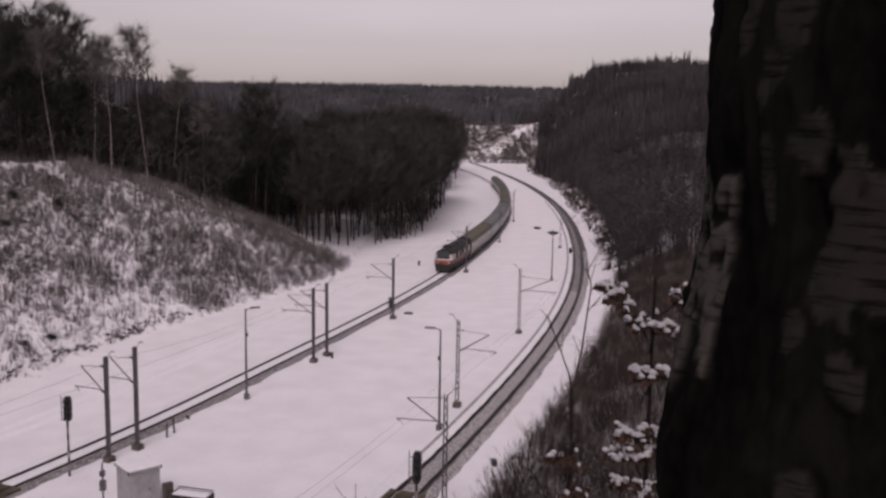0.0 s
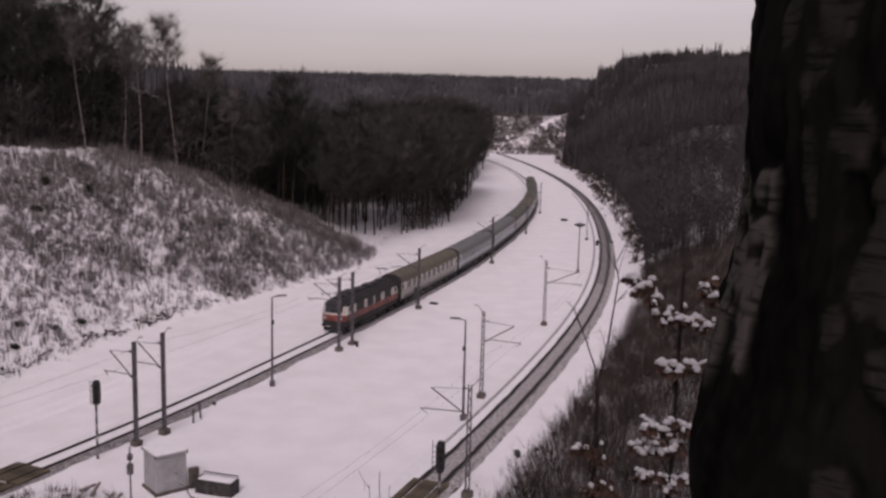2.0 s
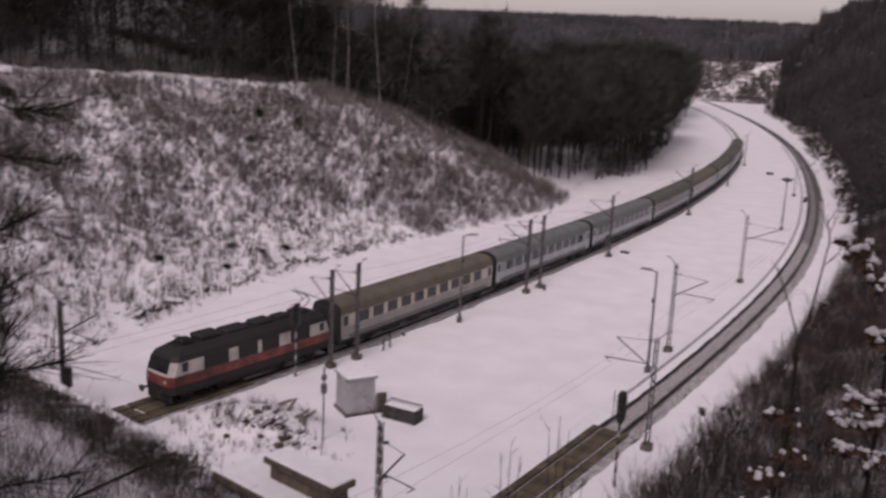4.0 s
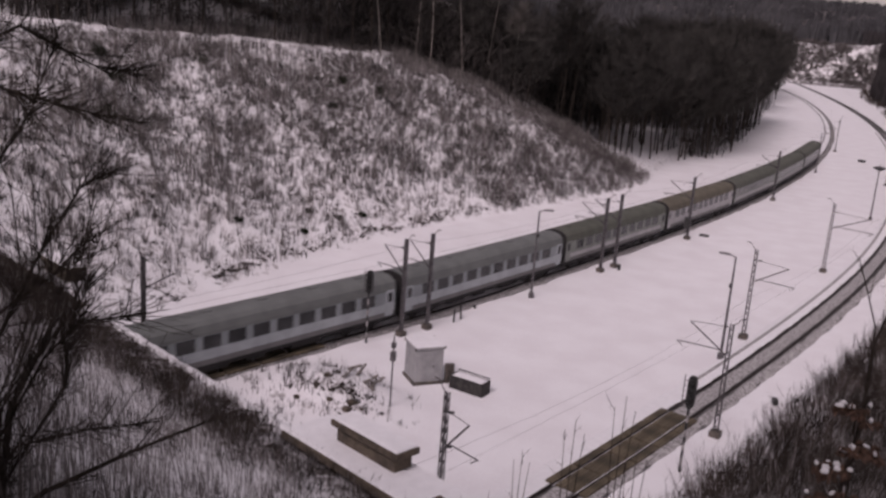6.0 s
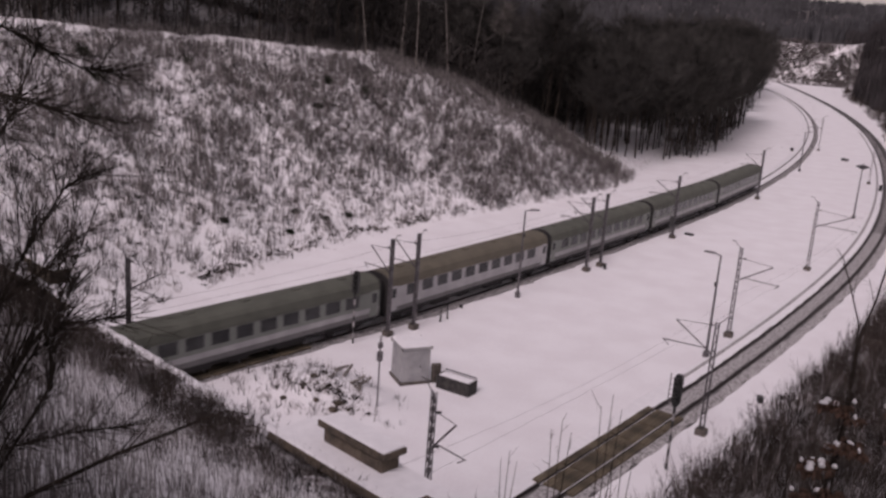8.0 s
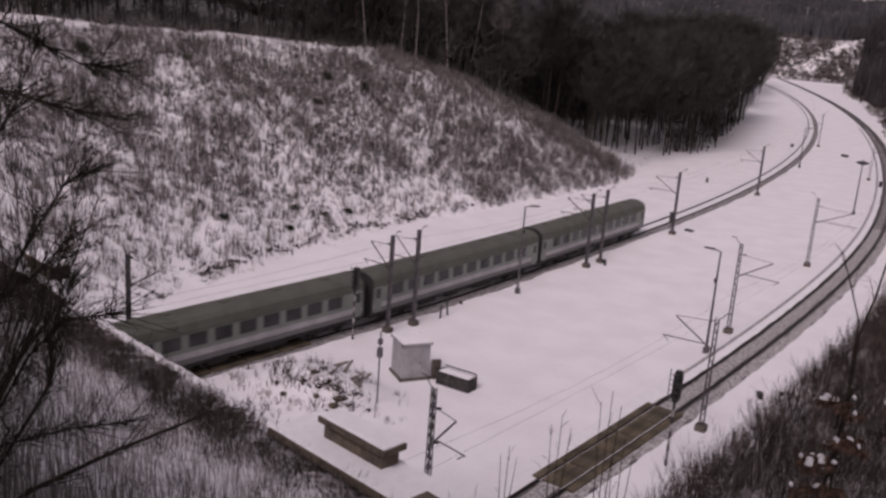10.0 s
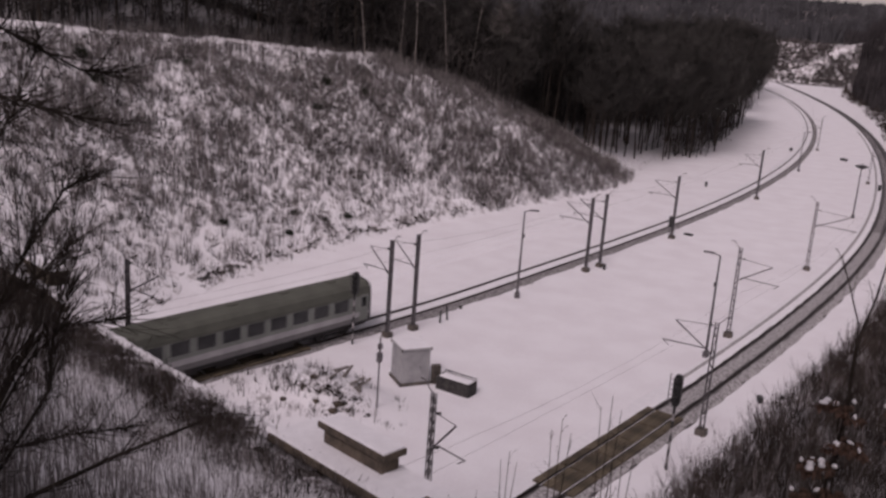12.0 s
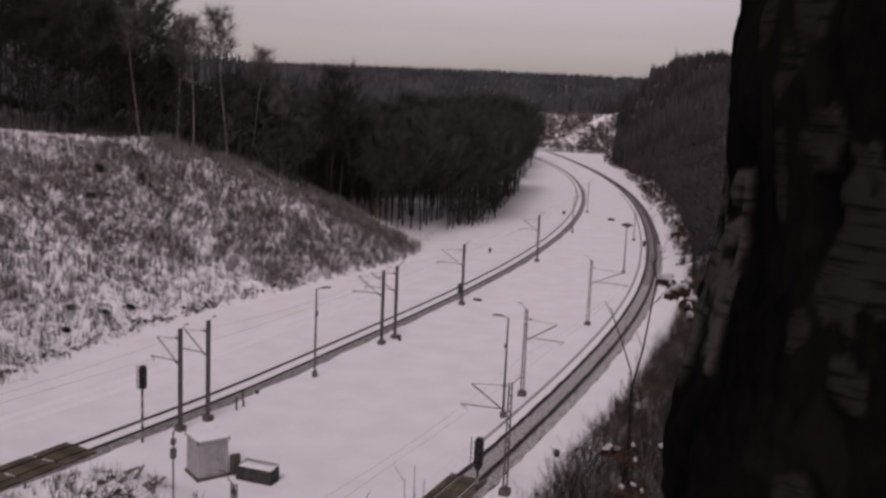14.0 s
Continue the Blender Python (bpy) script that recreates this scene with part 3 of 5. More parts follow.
def build_loco():
    """A four-axle electric locomotive, 16 m long, its front towards -x."""
    top = empty("electric_locomotive", "red and cream electric locomotive with a sooty black roof", "locomotive")
    half = 7.55
    bm = bmesh.new()

    def nose(z0, z1, y0, y1, front0, front1):
        """A body slab with raked ends and chamfered corners."""
        rings = []
        for z, y, f in ((z0, y0, front0), (z1, y1, front1)):
            rings.append([bm.verts.new(p) for p in ((-f, -y * 0.72, z), (-f + 0.35, -y, z), (f - 0.35, -y, z), (f, -y * 0.72, z), (f, y * 0.72, z), (f - 0.35, y, z), (-f + 0.35, y, z), (-f, y * 0.72, z))])
        lo, hi = rings
        for i in range(8):
            bm.faces.new((lo[i], lo[(i + 1) % 8], hi[(i + 1) % 8], hi[i]))
        bm.faces.new(lo[::-1])
        bm.faces.new(hi)

    nose(0.85, 1.42, 1.44, 1.48, half - 0.05, half)
    part("skirt", bm, CHASSIS, top)
    bm = bmesh.new()
    nose(1.422, 2.10, 1.48, 1.48, half, half)
    part("lower_body", bm, RED, top, "red lower body")
    bm = bmesh.new()
    nose(2.102, 3.0, 1.475, 1.44, half - 0.02, half - 0.36)
    up = part("upper_body", bm, CREAM, top, "cream upper body")
    bm = bmesh.new()
    nose(3.002, 3.34, 1.44, 1.28, half - 0.37, half - 0.52)
    nose(3.342, 3.75, 1.28, 0.72, half - 0.53, half - 1.1)
    roof = part("roof", bm, LOCO_BLACK, top, "sooty black roof")
    for x, l in ((-5.3, 1.0), (-3.4, 1.8), (-1.1, 2.1), (1.3, 1.7), (3.3, 1.3), (5.2, 1.1)):
        bm = bmesh.new()
        box(bm, x, 0.12 * math.sin(3 * x), 3.86 + 0.05 * math.sin(7 * x), l, 1.15 + 0.2 * math.sin(5 * x), 0.36, 0.1)
        part("roof_box", bm, LOCO_BLACK, roof)
    for s in (-1, 1):
        for x, w in ((-3.75, 2.1), (-0.95, 1.75), (1.15, 1.65), (4.1, 1.95)):
            bm = bmesh.new()
            box(bm, x, s * 1.45, 2.56, w, 0.08, 0.94, 0.02)
            part("grille", bm, LOCO_BLACK, up)
        for x in (-6.35, 6.35):
            bm = bmesh.new()
            box(bm, x, s * 1.45, 2.62, 0.5, 0.06, 0.62, 0.04)
            part("side_window", bm, GLASS, up)
    for e in (-1, 1):
        for s in (-0.52, 0.52):
            bm = bmesh.new()
            m = Matrix.Translation((e * (half - 0.22), s, 2.74)) @ Matrix.Rotation(e * radians(-20), 4, "Y")
            box(bm, 0, 0, 0, 0.09, 1.03, 0.98, 0.05, m)
            part("windscreen", bm, GLASS, up)
        for s in (-0.95, 0.95):
            bm = bmesh.new()
            rod(bm, (e * half, s, 1.75), (e * (half + 0.06), s, 1.75), 0.13, n=14)
            part("headlight", bm, LENS if e < 0 else CHASSIS, top)
            bm = bmesh.new()
            rod(bm, (e * (half - 0.1), s * 0.92, 1.05), (e * (half + 0.5), s * 0.92, 1.05), 0.09, n=8)
            rod(bm, (e * (half + 0.5), s * 0.92, 1.05), (e * (half + 0.56), s * 0.92, 1.05), 0.24, n=14)
            part("buffer", bm, CHASSIS, top)
        bm = bmesh.new()
        box(bm, e * (half - 0.25), 0, 0.5, 0.12, 2.5, 0.5, 0.03)
        part("snow_plough", bm, CHASSIS, top)
    bm = bmesh.new()
    box(bm, 0, 0, 0.72, 5, 2.2, 0.7, 0.05)
    part("underframe", bm, CHASSIS, top)
    for x in (-4.25, 4.25):
        bogie(top, x, 0.6, 3.05)
    # pantographs: the rear one is raised
    for x, h in ((-5.6, 0.25), (5.4, 1.35)):
        bm = bmesh.new()
        z = 3.85
        for s in (-0.45, 0.45):
            rod(bm, (x - 0.7, s, z), (x + 0.75, s * 0.8, z + h * 0.5), 0.03)
            rod(bm, (x + 0.75, s * 0.8, z + h * 0.5), (x, s * 0.9, z + h), 0.025)
        rod(bm, (x, -0.85, z + h), (x, 0.85, z + h), 0.035)
        rod(bm, (x + 0.28, -0.85, z + h), (x + 0.28, 0.85, z + h), 0.035)
        part("pantograph", bm, CHASSIS, roof)
    return top


LOCO = build_loco()
ROOF_OLIVE, ROOF_GREY = paint("olive_roof", (0.13, 0.115, 0.085), 0.8), paint("grey_roof", (0.155, 0.165, 0.16), 0.7)
COACH_CREAM, COACH_LIGHT = paint("coach_cream", (0.50, 0.455, 0.38)), paint("coach_pale_blue", (0.39, 0.42, 0.44))
COACH_BAND, COACH_GREEN, COACH_STRIPE = paint("coach_grey_band", (0.25, 0.275, 0.285)), paint("coach_green_grey", (0.19, 0.205, 0.185)), paint("coach_white", (0.40, 0.39, 0.395))
ROOF_GREEN = paint("green_grey_roof", (0.10, 0.105, 0.085), 0.8)
LOWER_GREY = paint("coach_lower_grey", (0.30, 0.285, 0.265))
CREAM_COACH = build_coach("cream passenger coach with an olive-brown roof", LOWER_GREY, COACH_CREAM, ROOF_OLIVE, LOWER_GREY)
BLUE_COACH = build_coach("pale blue-grey passenger coach with a grey roof", COACH_LIGHT, COACH_BAND, ROOF_GREY, COACH_LIGHT)
PALE_COACH = build_coach("pale passenger coach with an olive-brown roof", COACH_STRIPE, COACH_STRIPE, ROOF_OLIVE, COACH_STRIPE)
GREEN_COACH = build_coach("grey-green passenger coach with a white lower stripe", COACH_GREEN, COACH_GREEN, ROOF_GREEN, COACH_STRIPE)
COACHES = [CREAM_COACH, BLUE_COACH, copy_thing(BLUE_COACH, Matrix()), GREEN_COACH, PALE_COACH] + [copy_thing(GREEN_COACH, Matrix()) for _ in range(3)]


# ---- masts, lamps, signals ----
def track_side(x, y, xs):
    """Unit vector from a point to the nearest point of a track."""
    i = int(np.argmin(np.hypot(xs - x, FINE_Y - y)))
    v = Vector((xs[i] - x, FINE_Y[i] - y, 0))
    return v.length, v.normalized()


def build_mast(x, y, xs, height, lattice, name_label, arms=1, lift=0.0):
    """A catenary mast with a cantilever over the track; its local +x points to the track."""
    dist, v = track_side(x, y, xs)
    top = empty("catenary_mast", name_label, "catenary mast", "catenary masts", pose(x, y, 0, 0, 0, math.degrees(math.atan2(v.y, v.x))))
    bm = bmesh.new()
    box(bm, 0, 0, 0.1, 0.75, 0.75, 0.7, 0.06)
    part("foundation", bm, HUT_TRIM, top, "dark weathered foundation")
    bm = bmesh.new()
    if lattice:
        w0, w1 = 0.15, 0.11
        for sx in (-1, 1):
            for sy in (-1, 1):
                rod(bm, (sx * w0, sy * w0 * 0.7, 0.3), (sx * w1, sy * w1 * 0.7, height), 0.035, n=4)
        n = 14
        for k in range(n):
            z0, z1 = 0.4 + (height - 0.5) * k / n, 0.4 + (height - 0.5) * (k + 1) / n
            a = w0 + (w1 - w0) * k / n
            for sy in (-1, 1):
                s = 1 if k % 2 else -1
                rod(bm, (s * a, sy * a * 0.7, z0), (-s * a, sy * a * 0.7, z1), 0.022, n=4)
            for sx in (-1, 1):
                rod(bm, (sx * a, -a * 0.7, z0), (sx * a, a * 0.7, z1), 0.022, n=4)
    else:
        box(bm, 0, 0, height / 2, 0.06, 0.26, height)
        box(bm, -0.12, 0, height / 2, 0.05, 0.26, height)
        box(bm, 0.12, 0, height / 2, 0.05, 0.26, height)
    part("post", bm, MAST, top)
    if arms:
        bm = bmesh.new()
        reach = min(dist, 4.4)
        tip = (7.35 if lattice else 7.5) + lift
        rod(bm, (0.12, 0, 5.55 + lift), (reach - 0.3, 0, tip), 0.055)
        rod(bm, (0.12, 0, tip + 0.25), (reach - 0.3, 0, tip + 0.03), 0.022)
        part("cantilever", bm, MAST, top)
        bm = bmesh.new()
        rod(bm, (0.5, 0, 5.85 + lift), (reach + 0.5, 0, 5.75 + lift), 0.04)
        rod(bm, (reach + 0.45, 0, 5.75 + lift), (reach, 0, 5.4 + lift), 0.03)
        part("registration_arm", bm, MAST, top)
        for p in ((0.3, 0, 5.68 + lift), (0.3, 0, tip + 0.23)):
            bm = bmesh.new()
            for k in range(4):
                rod(bm, (p[0] + 0.07 * k, 0, p[2] + 0.02 * k), (p[0] + 0.07 * k + 0.03, 0, p[2] + 0.02 * k), 0.085, n=8)
            part("insulator", bm, DARK, top)
    bm = bmesh.new()
    rod(bm, (0, 0, height - 0.1), (-0.35, 0, height + 0.15), 0.03)
    rod(bm, (-0.35, 0, height + 0.15), (-0.6, 0, height + 0.5), 0.03)
    rod(bm, (-0.6, 0, height + 0.5), (-0.95, 0, height + 0.52), 0.04)
    part("feeder_bracket", bm, MAST, top)
    return top


GREY_MAST = "grey steel catenary mast beside the snowy track"
for x, y in ((-27.5, 70.7), (-16.0, 102.6), (-8.6, 126.8), (2.0, 168.9), (16.2, 260.0)):
    build_mast(x, y, LEFT_X, 8.6, False, GREY_MAST)
for x, y in ((-26.2, 73.6), (-14.9, 105.6)):
    build_mast(x, y, LEFT_X, 8.7, False, "grey steel tensioning mast beside the snowy track")
build_mast(-41.6, 54.2, LEFT_X, 8.5, False, "grey catenary mast behind the portal wall", lift=0.6)
for x, y in ((0.4, 86.9), (8.5, 119.2), (23.4, 205.4)):
    build_mast(x, y, RIGHT_X, 8.6, True, "pale lattice catenary mast on the inside of the curve")
build_mast(-0.5, 63.2, RIGHT_X, 8.3, True, "lattice catenary mast near the crossing deck", lift=0.45)
build_mast(-13.5, 41.8, RIGHT_X, 8.6, True, "dark lattice catenary mast behind the portal wall")


def build_lamp(x, y, height, heading, label, ball=False):
    top = empty("yard_lamp", label, "lamp post", "yard lamps", pose(x, y, 0, 0, 0, heading))
    bm = bmesh.new()
    rod(bm, (0, 0, -0.2), (0, 0, height), 0.13, 0.07, 8)
    part("post", bm, MAST, top)
    bm = bmesh.new()
    box(bm, 0, 0, 0.25, 0.5, 0.5, 0.6, 0.05)
    part("base", bm, MAST, top)
    if ball:
        bm = bmesh.new()
        rod(bm, (0, 0, height - 0.9), (0, 0, height - 0.5), 0.25, 1.1, 12)
        rod(bm, (0, 0, height - 0.5), (0, 0, height - 0.3), 1.1, 0.7, 12)
        part("platform", bm, DARK, top, "dark round floodlight platform")
    else:
        bm = bmesh.new()
        rod(bm, (0, 0, height - 0.05), (0.5, 0, height + 0.08), 0.045)
        box(bm, 0.95, 0, height + 0.12, 0.95, 0.3, 0.14, 0.04)
        part("lamp_head", bm, MAST, top)
        bm = bmesh.new()
        box(bm, 0.08, 0, height * 0.72, 0.25, 0.2, 0.4, 0.03)
        part("junction_box", bm, DARK, top)
    return top


build_lamp(-20.4, 88.2, 9.0, 20, "tall dark lamp post standing in snow")
build_lamp(-1.2, 79.9, 9.2, 170, "tall dark lamp post standing in snow")
build_lamp(17.1, 161.5, 9.0, 0, "floodlight post with a dark round platform", True)
build_lamp(10.2, 213.0, 8.5, 0, "slim post beside the far track")


def build_signal(x, y, height, head_h, heading, label, banded):
    top = empty("railway_signal", label, "signal", "signals", pose(x, y, 0, 0, 0, heading))
    n = 9
    seg = (height - head_h) / n
    for k in range(n):
        bm = bmesh.new()
        rod(bm, (0, 0, k * seg - (0.2 if k == 0 else 0)), (0, 0, (k + 1) * seg), 0.09, n=8)
        part("mast_band", bm, (CONCRETE if k % 2 else DARK) if banded else MAST, top)
    bm = bmesh.new()
    w = 0.27
    shell_pts = [(-w, 0.3), (-w, head_h - 0.3), (-w * 0.6, head_h), (w * 0.6, head_h), (w, head_h - 0.3), (w, 0.3), (w * 0.6, 0), (-w * 0.6, 0)]
    a = [bm.verts.new((p, -0.25, height - head_h + q)) for p, q in shell_pts]
    b = [bm.verts.new((p, 0.05, height - head_h + q)) for p, q in shell_pts]
    bm.faces.new(a)
    bm.faces.new(b[::-1])
    for i in range(8):
        bm.faces.new((a[i], b[i], b[(i + 1) % 8], a[(i + 1) % 8]))
    head = part("signal_head", bm, DARK, top, "black signal head")
    for k in range(4):
        bm = bmesh.new()
        z = height - head_h + head_h * (k + 0.6) / 4.3
        rod(bm, (0, 0.05, z), (0, 0.3, z), 0.14, n=10)
        part("hood", bm, DARK, head)
    bm = bmesh.new()
    rod(bm, (0.5, 0, height - head_h), (0.5, 0, height), 0.03)
    for k in range(6):
        rod(bm, (0.1, 0, height - head_h + k * 0.35), (0.5, 0, height - head_h + k * 0.35), 0.02, n=4)
    part("ladder", bm, MAST, top)
    return top


build_signal(-29.3, 67.4, 6.3, 1.9, 165, "colour-light signal with a black head on a banded post", True)
build_signal(-2.25, 56.5, 6.5, 2.1, 165, "colour-light signal with a tall black head near the crossing", True)


# ---- hut, trough, posts ----
def build_hut(x, y, heading):
    top = empty("relay_hut", "pale grey metal relay hut with snow on its roof", "hut", "", pose(x, y, 0, 0, 0, heading))
    bm = bmesh.new()
    box(bm, 0, 0, 0.06, 2.5, 2.5, 0.3, 0.03)
    part("plinth", bm, HUT_TRIM, top, "rusty dark plinth")
    bm = bmesh.new()
    box(bm, 0, 0, 1.5, 2.25, 2.25, 2.65, 0.03)
    part("body", bm, HUT, top)
    bm = bmesh.new()
    box(bm, 0, 0, 2.86, 2.45, 2.45, 0.12, 0.03)
    part("roof", bm, HUT, top)
    bm = bmesh.new()
    box(bm, 0, 0, 2.98, 2.35, 2.35, 0.14, 0.06)
    part("roof_snow", bm, SNOW_CAP, top, "snow on the roof")
    for s in (-1, 1):
        for t in (-1, 1):
            bm = bmesh.new()
            rod(bm, (s * 1.2, t * 1.2, 2.75), (s * 1.2, t * 1.2, 3.0), 0.045)
            part("corner_cap", bm, HUT_TRIM, top)
    bm = bmesh.new()
    box(bm, 0, -1.14, 1.45, 0.9, 0.04, 2.1, 0.01)
    d = part("door", bm, HUT, top)
    bm = bmesh.new()
    box(bm, 0.32, -1.18, 1.4, 0.05, 0.05, 0.2)
    part("handle", bm, DARK, d)
    return top


build_hut(-22.3, 62.6, 42)


def build_bin():
    top = empty("grit_trough", "dark concrete trough covered by snow", "trough", "", pose(-18.4, 62.2, 0, 0, 0, -14))
    bm = bmesh.new()
    for x, y, sx, sy in ((0, -0.55, 2.9, 0.12), (0, 0.55, 2.9, 0.12), (-1.4, 0, 0.12, 1.1), (1.4, 0, 0.12, 1.1)):
        box(bm, x, y, 0.5, sx, sy, 1.05, 0.02)
    part("wall", bm, TROUGH, top)
    bm = bmesh.new()
    box(bm, 0, 0, 0.9, 2.7, 1.0, 0.3, 0.08)
    part("snow_fill", bm, SNOW_CAP, top, "snow lying in the trough")
    bm = bmesh.new()
    rod(bm, (-1.4, 0.6, 1.15), (1.4, 0.6, 1.15), 0.05)
    part("rim", bm, DARK, top)
    return top


build_bin()


def build_cabinet():
    top = empty("cable_cabinet", "rusty brown cable cabinet beside the hut", "cabinet", "", pose(-20.3, 62.9, 0, 0, 0, 40))
    bm = bmesh.new()
    box(bm, 0, 0, 0.75, 0.7, 0.35, 1.5, 0.03)
    part("body", bm, HUT_TRIM, top)
    bm = bmesh.new()
    box(bm, 0, -0.19, 0.8, 0.6, 0.03, 1.2, 0.01)
    part("door", bm, HUT_TRIM, top)
    return top


build_cabinet()


def build_post(x, y, h, lean, label):
    bm = bmesh.new()
    rod(bm, (0, 0, -0.2), (lean, 0, h), 0.09, 0.08, 6)
    rod(bm, (lean, 0, h), (lean, 0, h + 0.04), 0.1, 0.06, 6)
    ob = part("marker_post", bm, DARK)
    ob.matrix_world = pose(x, y, 0)
    return tagged(ob, label, "post", "marker posts")


build_post(-24.7, 76.6, 1.2, 0.05, "short dark marker post in snow")
build_post(-24.4, 77.8, 1.3, -0.1, "short dark marker post in snow")


def build_pole():
    top = empty("cable_pole", "slim steel pole with a cable box", "pole", "", pose(-22.2, 55.9, 0))
    bm = bmesh.new()
    rod(bm, (0, 0, -0.2), (0, 0, 5.6), 0.06, 0.05, 6)
    part("post", bm, MAST, top)
    bm = bmesh.new()
    box(bm, 0, 0, 4.1, 0.36, 0.3, 0.7, 0.04)
    box(bm, 0, 0, 4.9, 0.3, 0.3, 0.4, 0.04)
    part("cable_box", bm, MAST, top)
    return top


build_pole()


def build_wire(xs, off, z, sag, y0, y1, label):
    pts = []
    for y in np.arange(y0, y1, 6.0):
        x = float(np.interp(y, FINE_Y, xs))
        u = ((y - y0) / 42.0) % 1.0
        pts.append((x + off, y, z - sag * 4 * u * (1 - u)))
    cu = bpy.data.curves.new("overhead_wire", "CURVE")
    cu.dimensions, cu.bevel_depth, cu.bevel_resolution = "3D", 0.008, 0
    sp = cu.splines.new("POLY")
    sp.points.add(len(pts) - 1)
    for p, q in zip(sp.points, pts):
        p.co = (*q, 1)
    cu.materials.append(DARK)
    return tagged(new("overhead_wire", cu), label, "overhead wire", "overhead wires")


for track in (LEFT_X, RIGHT_X):
    build_wire(track, 0, 5.3 + RAIL_TOP, 0.0, 34, 500, "thin dark contact wire over the track")
    build_wire(track, 0, 6.7 + RAIL_TOP, 0.8, 34, 500, "thin dark sagging carrier wire over the track")


def build_box(x, y, w, h, label, name="cable_box"):
    bm = bmesh.new()
    box(bm, 0, 0, h / 2, w, w * 0.6, h, 0.03)
    box(bm, 0, 0, h + 0.02, w * 1.08, w * 0.66, 0.05, 0.01)
    ob = part(name, bm, DARK)
    ob.matrix_world = pose(x, y, gz(x, y) - 0.03, 0, 0, x * 31)
    return tagged(ob, label, "cable box", "cable boxes")


for x, y, w, h in ((-6.6, 130.5, 1.1, 0.22), (-24.3, 81.6, 0.3, 0.3), (3.4, 71.6, 0.6, 0.45), (5.0, 72.2, 0.3, 0.3), (-14.2, 104.8, 0.5, 0.6), (21.5, 243.0, 1.6, 0.5), (9.5, 252.0, 0.8, 0.8), (-7.0, 176.0, 0.4, 0.9), (24.6, 196.0, 0.6, 1.3)):
    build_box(x, y, w, h, "small dark cable box in the snow beside the track")


def build_switch_box(x, y, z):
    top = empty("switch_cabinet", "dark switch cabinet fixed beside a mast", "cabinet", "", pose(x, y, 0))
    bm = bmesh.new()
    box(bm, 0, 0, z, 0.55, 0.45, 1.5, 0.04)
    part("body", bm, DARK, top)
    bm = bmesh.new()
    rod(bm, (0, 0, -0.1), (0, 0, z - 0.6), 0.07)
    part("post", bm, MAST, top)
    return top


build_switch_box(-8.9, 126.3, 2.4)
build_switch_box(-41.0, 53.9, 3.0)


# ---- trees ----
def twig_tri(verts, faces, a, d, length, width, rnd):
    """A thin twig: a long narrow triangle."""
    side = d.cross(Vector((rnd.uniform(-1, 1), rnd.uniform(-1, 1), rnd.uniform(-1, 1)))).normalized() * width
    i = len(verts)
    verts += [a - side, a + side, a + d * length]
    faces.append((i, i + 1, i + 2))


def limb(verts, faces, a, b, r1, r2, n=4):
    d = (b - a).normalized()
    u = d.orthogonal().normalized()
    w = d.cross(u)
    i = len(verts)
    for p, r in ((a, r1), (b, r2)):
        verts += [p + (u * math.cos(2 * math.pi * k / n) + w * math.sin(2 * math.pi * k / n)) * r for k in range(n)]
    for k in range(n):
        faces.append((i + k, i + (k + 1) % n, i + n + (k + 1) % n, i + n + k))


